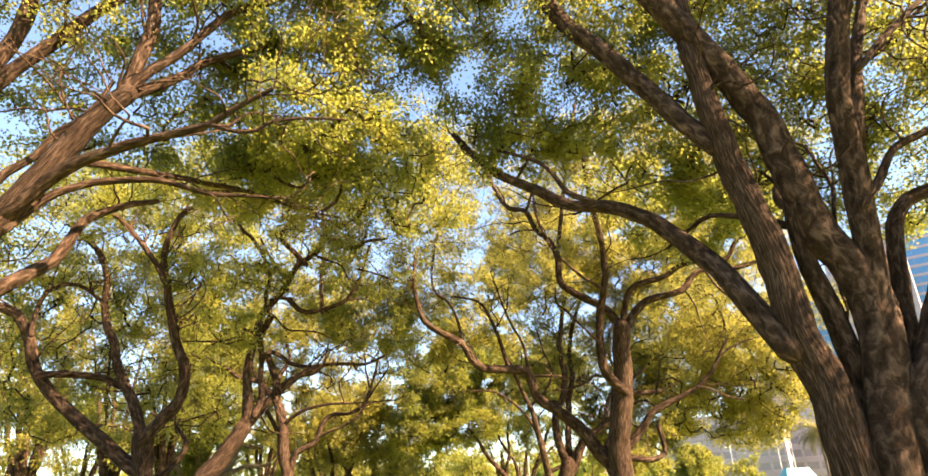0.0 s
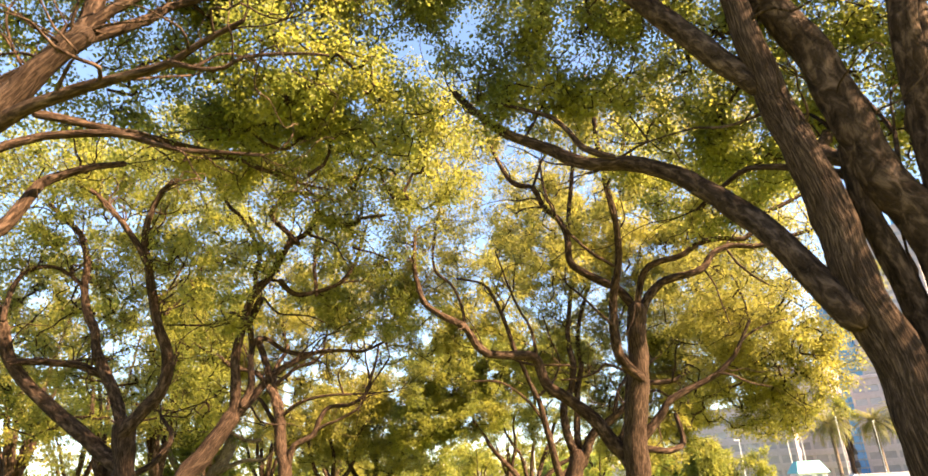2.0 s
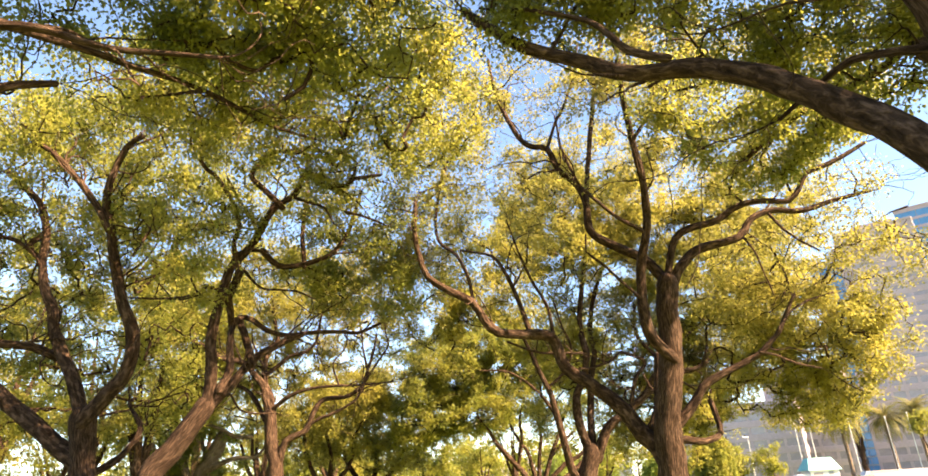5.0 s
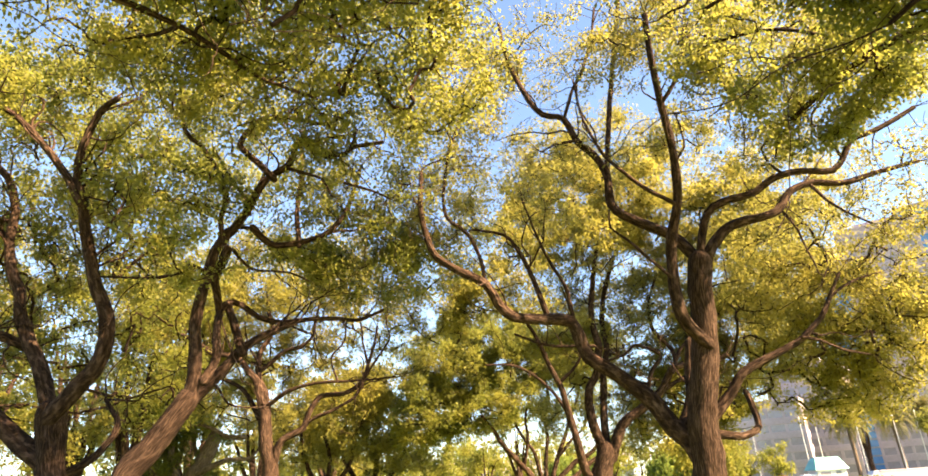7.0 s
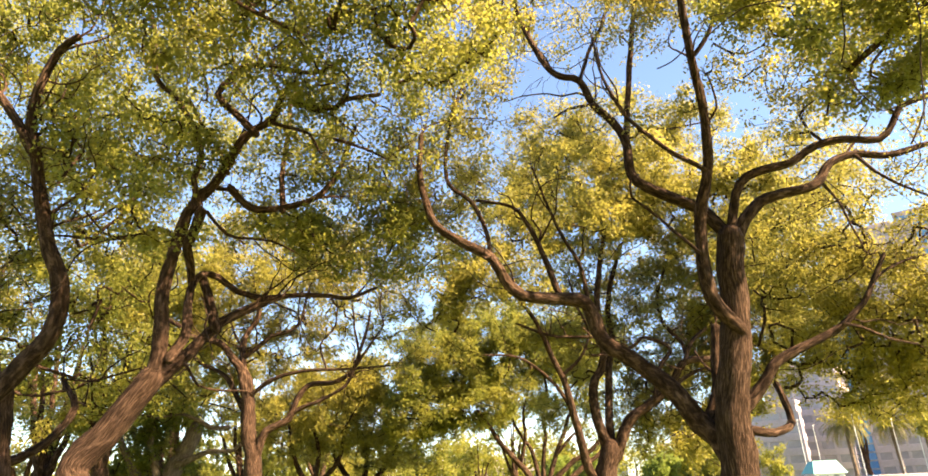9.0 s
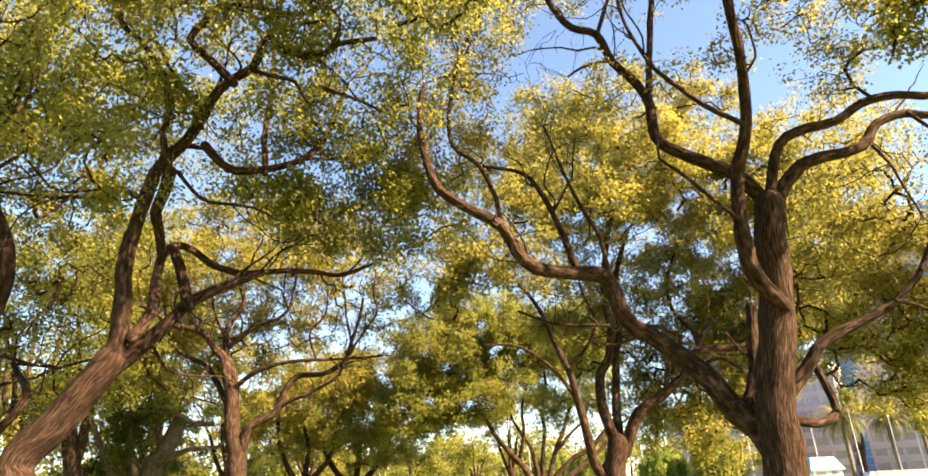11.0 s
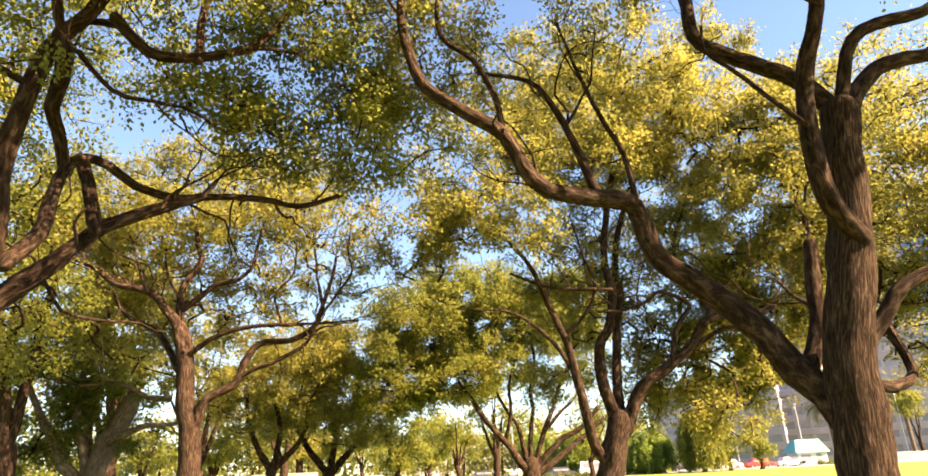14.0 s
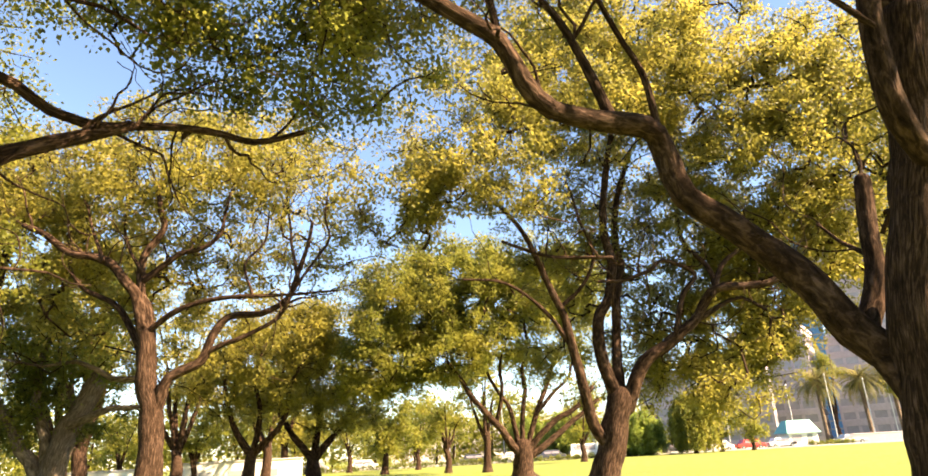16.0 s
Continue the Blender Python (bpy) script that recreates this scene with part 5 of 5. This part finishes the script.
pavement = tagged(part("pavement", boxed(-160, EDGE + 10.1, -0.05, 260, EDGE + 16, 0.15, 0.03), KERB), "pale pavement behind the street", "pavement", kind="structure")


def shared(name, mesh, parent, where, label=""):
    ob = new(name, mesh)
    ob.parent = parent
    ob.location = where
    if label:
        tagged(ob, label)
    return ob


def block(x0, x1, y0, y1, h, label, wall, glass, turn, storey=3.3, bay=3.6, sill=0.55, pier=0.5, roof_z=0.0):
    """A building: core, a spandrel for each storey, piers and window panes on the two faces towards the park."""
    ob = tagged(new("building"), label, "building", "buildings behind the park")
    ob.location, ob.rotation_euler = (x0, y0, 0), (0, 0, radians(turn))
    w, d = x1 - x0, y1 - y0
    part("wall", boxed(0.3, 0.3, 0, w - 0.3, d - 0.3, h), wall, ob)
    n = int(h / storey)
    sp = part("spandrel", boxed(0, 0, 0, w, d, storey * sill, 0.06), wall, ob)
    for i in range(1, n + 1):
        shared("spandrel", sp.data, ob, (0, 0, i * storey))
    part("roof", boxed(-0.2, -0.2, n * storey + storey * sill, w + 0.2, d + 0.2, n * storey + storey * sill + 0.9, 0.1), wall, ob)
    if roof_z:
        part("plant_room", boxed(w * 0.25, d * 0.25, h - 1, w * 0.75, d * 0.75, h + roof_z, 0.2), wall, ob)
    nx, ny = max(1, round(w / bay)), max(1, round(d / bay))
    pane_x = part("window", boxed(0, 0.12, 0, w / nx - pier, 0.34, storey * (1 - sill)), glass, ob)
    pane_x.location = (pier / 2, 0, storey * sill)
    pane_y = part("window", boxed(-0.34, 0, 0, -0.12, d / ny - pier, storey * (1 - sill)), glass, ob)
    pane_y.location = (w, pier / 2, storey * sill)
    for i in range(n):
        for k in range(nx):
            if i or k:
                shared("window", pane_x.data, ob, (k * w / nx + pier / 2, 0, i * storey + storey * sill))
        for k in range(ny):
            if i or k:
                shared("window", pane_y.data, ob, (w, k * d / ny + pier / 2, i * storey + storey * sill))
    if pier > 0.3:
        post = part("pier", boxed(-pier / 2, 0.03, 0, pier / 2, 0.33, n * storey, 0.04), wall, ob)
        for k in range(1, nx + 1):
            shared("pier", post.data, ob, (k * w / nx, 0, 0))
    return ob


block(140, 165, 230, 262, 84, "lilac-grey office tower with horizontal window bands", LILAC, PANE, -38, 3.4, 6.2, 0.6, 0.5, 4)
block(168, 182, 300, 320, 92, "slender blue glass tower", GREY, BLUE, -38, 3.4, 4.5, 0.2, 0.25, 5)
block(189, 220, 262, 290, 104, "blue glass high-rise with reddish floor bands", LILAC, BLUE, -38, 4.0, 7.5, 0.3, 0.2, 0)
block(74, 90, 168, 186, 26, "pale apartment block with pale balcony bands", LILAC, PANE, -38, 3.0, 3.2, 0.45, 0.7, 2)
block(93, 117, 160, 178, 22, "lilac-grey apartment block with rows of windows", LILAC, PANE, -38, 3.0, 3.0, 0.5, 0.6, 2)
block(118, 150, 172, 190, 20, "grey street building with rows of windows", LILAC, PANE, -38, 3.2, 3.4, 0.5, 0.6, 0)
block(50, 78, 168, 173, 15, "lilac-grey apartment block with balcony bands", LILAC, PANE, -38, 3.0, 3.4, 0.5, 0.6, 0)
block(-8, 40, 176, 194, 9, "low pale building behind the willows", STONE, PANE, 0, 3.2, 4.0, 0.5, 0.8, 0)


def kiosk(x, y):
    ob = tagged(new("kiosk"), "small white kiosk with a bright teal hipped roof", "kiosk")
    ob.location = (x, y, 0)
    part("wall", boxed(0, 0, 0, 4.6, 3.2, 2.0, 0.04), WHITE, ob)
    bm = bmesh.new()
    lo = [bm.verts.new(p) for p in ((-0.4, -0.4, 2.0), (5.0, -0.4, 2.0), (5.0, 3.6, 2.0), (-0.4, 3.6, 2.0))]
    hi = [bm.verts.new(p) for p in ((0.5, 0.9, 3.9), (4.3, 0.9, 3.9), (4.3, 2.3, 3.9), (0.5, 2.3, 3.9))]
    for i in range(4):
        bm.faces.new((lo[i], lo[(i + 1) % 4], hi[(i + 1) % 4], hi[i]))
    bm.faces.new(hi)
    bm.faces.new(lo[::-1])
    part("roof", bm, TEAL, ob)
    part("window", boxed(0.5, -0.03, 0.8, 2.0, 0.05, 1.7), PANE, ob)
    part("door", boxed(2.9, -0.03, 0, 3.7, 0.05, 1.8), GREY, ob)


kiosk(54.2, 114.5)


def car(x, y, paint, label, van=False, seed=0):
    """Lower body, cabin, glass band, four wheels and lamps; it stands along x."""
    ob = tagged(new("van" if van else "car"), label, "van" if van else "car", "cars parked along the street")
    ob.location = (x, y, 0.02)
    ln, hb, hc = (5.2, 1.1, 2.1) if van else (4.4, 0.85, 1.45)
    bm = boxed(0, 0, 0.28, ln, 1.8, hb, 0.12)
    part("body", bm, paint, ob, smooth=False)
    bm = bmesh.new()
    a, b = (0.15, ln - 0.9) if van else (0.7, ln - 0.5)
    ins = 0.15 if van else 0.55
    lo = [bm.verts.new(p) for p in ((a, 0.06, hb - 0.05), (b, 0.06, hb - 0.05), (b, 1.74, hb - 0.05), (a, 1.74, hb - 0.05))]
    hi = [bm.verts.new(p) for p in ((a + ins * 0.8, 0.2, hc), (b - ins, 0.2, hc), (b - ins, 1.6, hc), (a + ins * 0.8, 1.6, hc))]
    for i in range(4):
        bm.faces.new((lo[i], lo[(i + 1) % 4], hi[(i + 1) % 4], hi[i]))
    bm.faces.new(hi)
    bmesh.ops.bevel(bm, geom=list(bm.edges), offset=0.05, segments=2, affect="EDGES")
    part("cabin", bm, paint, ob)
    for k in range(3 if van else 2):
        w = (b - a - 0.9) / (3 if van else 2)
        part("window", boxed(a + 0.5 + k * w, 0.04, hb + 0.08, a + 0.42 + (k + 1) * w, 0.16, hc - 0.22), PANE, ob)
    for wx in (0.85, ln - 0.9):
        for wy in (0.0, 1.62):
            bm = bmesh.new()
            bmesh.ops.create_cone(bm, cap_ends=True, segments=16, radius1=0.32, radius2=0.32, depth=0.2, matrix=pose(wx, wy + 0.09, 0.3, 90))
            wheel = part("wheel", bm, RUBBER, ob)
            bm = bmesh.new()
            bmesh.ops.create_cone(bm, cap_ends=True, segments=12, radius1=0.19, radius2=0.16, depth=0.23, matrix=pose(wx, wy + 0.09, 0.3, 90))
            part("rim", bm, CAR_SILVER, wheel)
    part("tail_light", boxed(-0.03, 0.2, 0.6, 0.05, 0.45, 0.78), RED, ob)
    part("headlight", boxed(ln - 0.05, 0.2, 0.55, ln + 0.03, 0.5, 0.7), WHITE, ob)


for i, (x, kind) in enumerate([(-26, "d"), (-19, "s"), (-12, "w"), (4, "d"), (10, "w"), (15.5, "d"), (20.5, "v"), (29, "s"), (34.5, "d"), (41, "w"), (46, "r"), (51, "w"), (-33, "w"), (62, "s")]):
    paint = {"d": CAR_DARK, "s": CAR_SILVER, "w": CAR_WHITE, "v": CAR_WHITE, "r": CAR_RED}[kind]
    text = {"d": "dark parked car", "s": "silver parked car", "w": "white parked car", "v": "white parked van", "r": "red parked car"}[kind]
    car(x, EDGE + 1.2 + (i % 3) * 0.15, paint, text + " on the street at the lawn edge", kind == "v", i)


def pole(x, y, h, label, lamp=False):
    ob = tagged(new("street_lamp" if lamp else "flagpole"), label, "street lamp" if lamp else "pole", "poles along the street")
    ob.location = (x, y, 0)
    zs = np.linspace(0, h, 8)
    v, f, uv = tube(np.stack([0 * zs, 0 * zs, zs], 1), np.linspace(0.09, 0.05, 8), 8)
    mesh_object("post", v, f, STEEL, ob, smooth=True, uv=uv)
    part("base", boxed(-0.22, -0.22, 0, 0.22, 0.22, 0.35, 0.04), KERB, ob)
    if lamp:
        part("lamp_head", boxed(-0.9, -0.12, h - 0.1, 0.1, 0.12, h + 0.08, 0.04), STEEL, ob)
    else:
        bm = bmesh.new()
        bmesh.ops.create_uvsphere(bm, u_segments=10, v_segments=6, radius=0.16, matrix=Matrix.Translation((0, 0, h + 0.1)))
        part("finial", bm, STEEL, ob, smooth=True)


for x, y, h, lamp in [(56.5, 121, 10.5, 0), (59, 121, 9.5, 0), (66, 121, 11, 0), (72.5, 121, 10, 0), (76.5, 121, 10.5, 0), (84, 121, 9, 1), (48, 121, 8, 1), (31, 124, 8, 1), (12, 124, 8, 1)]:
    pole(x, y, h, "tall pale street lamp on a post" if lamp else "tall thin white flagpole behind the lawn", lamp)

low = tagged(new("garden_wall"), "low blue-grey wall behind the palms", "wall")
low.location = (64, 114.4, 0)
part("wall", boxed(0, 0, 0, 26, 0.4, 1.35, 0.03), GREY, low)
part("coping", boxed(-0.05, -0.06, 1.35, 26.05, 0.46, 1.47, 0.03), STONE, low)
for x0, x1, y, h, m, text in [(-36, -25.5, 79, 1.6, WHITE, "low white rendered wall with dark openings"), (-23.5, -12.5, 81, 1.9, WHITE, "low white rendered wall with dark openings")]:
    ob = tagged(new("garden_wall"), text, "wall", "white garden walls")
    ob.location = (x0, y, 0)
    part("wall", boxed(0, 0, 0, x1 - x0, 0.35, h, 0.03), m, ob)
    part("coping", boxed(-0.08, -0.08, h, x1 - x0 + 0.08, 0.43, h + 0.12, 0.03), STONE, ob)
    for k in range(3):
        part("opening", boxed(1.2 + k * 3.0, -0.02, 0.5, 2.8 + k * 3.0, 0.06, 1.1), GREY, ob)


def hedge(x0, x1, y, h, seed, label):
    """A clipped hedge: stems and many small leaves in an uneven box."""
    rng = np.random.default_rng(seed)
    ob = tagged(new("hedge"), label, "hedge", "hedges at the lawn edge")
    ob.location = (x0, y, 0)
    n = int((x1 - x0) * 14)
    c = np.stack([rng.uniform(0, x1 - x0, n), rng.uniform(0, 0.9, n), rng.uniform(0.05, 1, n)], 1)
    c[:, 2] *= h * (0.85 + 0.25 * np.array([noise.noise((p * 0.6, seed, 0)) for p in c[:, 0]]))
    v, f = leaves(c, rng, 14, 0.16, 0.2, 0.1)
    tagged(mesh_object("foliage", v, f, LEAF_DARK, ob), kind="stuff")
    v, f = thin_tubes([(np.array([[p[0], p[1], 0], [p[0] + 0.05, p[1], p[2] * 0.5], p]), 0.02, 0.008) for p in c[:n // 3]])
    tagged(mesh_object("stem", v, f, BARK, ob), kind="stuff")


def far_woods(x0, x1, y, h, seed, label):
    """Distant trees that run together: trunks and a long uneven mass of leaves."""
    rng = np.random.default_rng(seed)
    ob = tagged(new("far_woods"), label, "woods", kind="stuff")
    ob.location = (x0, y, 0)
    n = int((x1 - x0) * 18)
    x = rng.uniform(0, x1 - x0, n)
    top = h * (0.75 + 0.45 * np.array([noise.noise((p * 0.13, seed, 0)) + 0.4 * noise.noise((p * 0.5, seed, 3)) for p in x]))
    c = np.stack([x, rng.uniform(0, 7, n), top * rng.uniform(0.06, 1, n) ** 0.8], 1)
    v, f = leaves(c, rng, 12, 0.42, 0.6, 0.3)
    tagged(mesh_object("foliage", v, f, LEAF, ob), kind="stuff")
    v, f = thin_tubes([(np.array([[p, 2, 0], [p + 0.2, 2.2, h * 0.3], [p + 0.3, 2.5, h * 0.6]]), 0.25, 0.1) for p in np.arange(3, x1 - x0, 6.5)])
    tagged(mesh_object("brushwood", v, f, BARK, ob), kind="stuff")


far_woods(-60, -12, 104, 13.0, 13, "far row of low leafy trees beyond the white walls")
far_woods(-12, 26, 127, 12.0, 14, "far row of leafy trees behind the street")
far_woods(-34, 46, 142, 12.0, 15, "far tall trees behind the street, run together")
far_woods(-150, -34, 122, 9.5, 11, "far row of leafy trees beyond the park, run together")
far_woods(-120, -44, 62, 12.0, 12, "leafy thicket at the side of the park")
hedge(-30, 13, 111.6, 0.9, 6, "low grey-green hedge along the far lawn edge")
hedge(57, 64, 113.6, 0.8, 3, "low dark clipped hedge by the kiosk")
hedge(14, 33, 112.3, 0.7, 4, "low dark hedge under the willows")
hedge(90, 112, 114, 1.1, 5, "dark clipped hedge along the street")
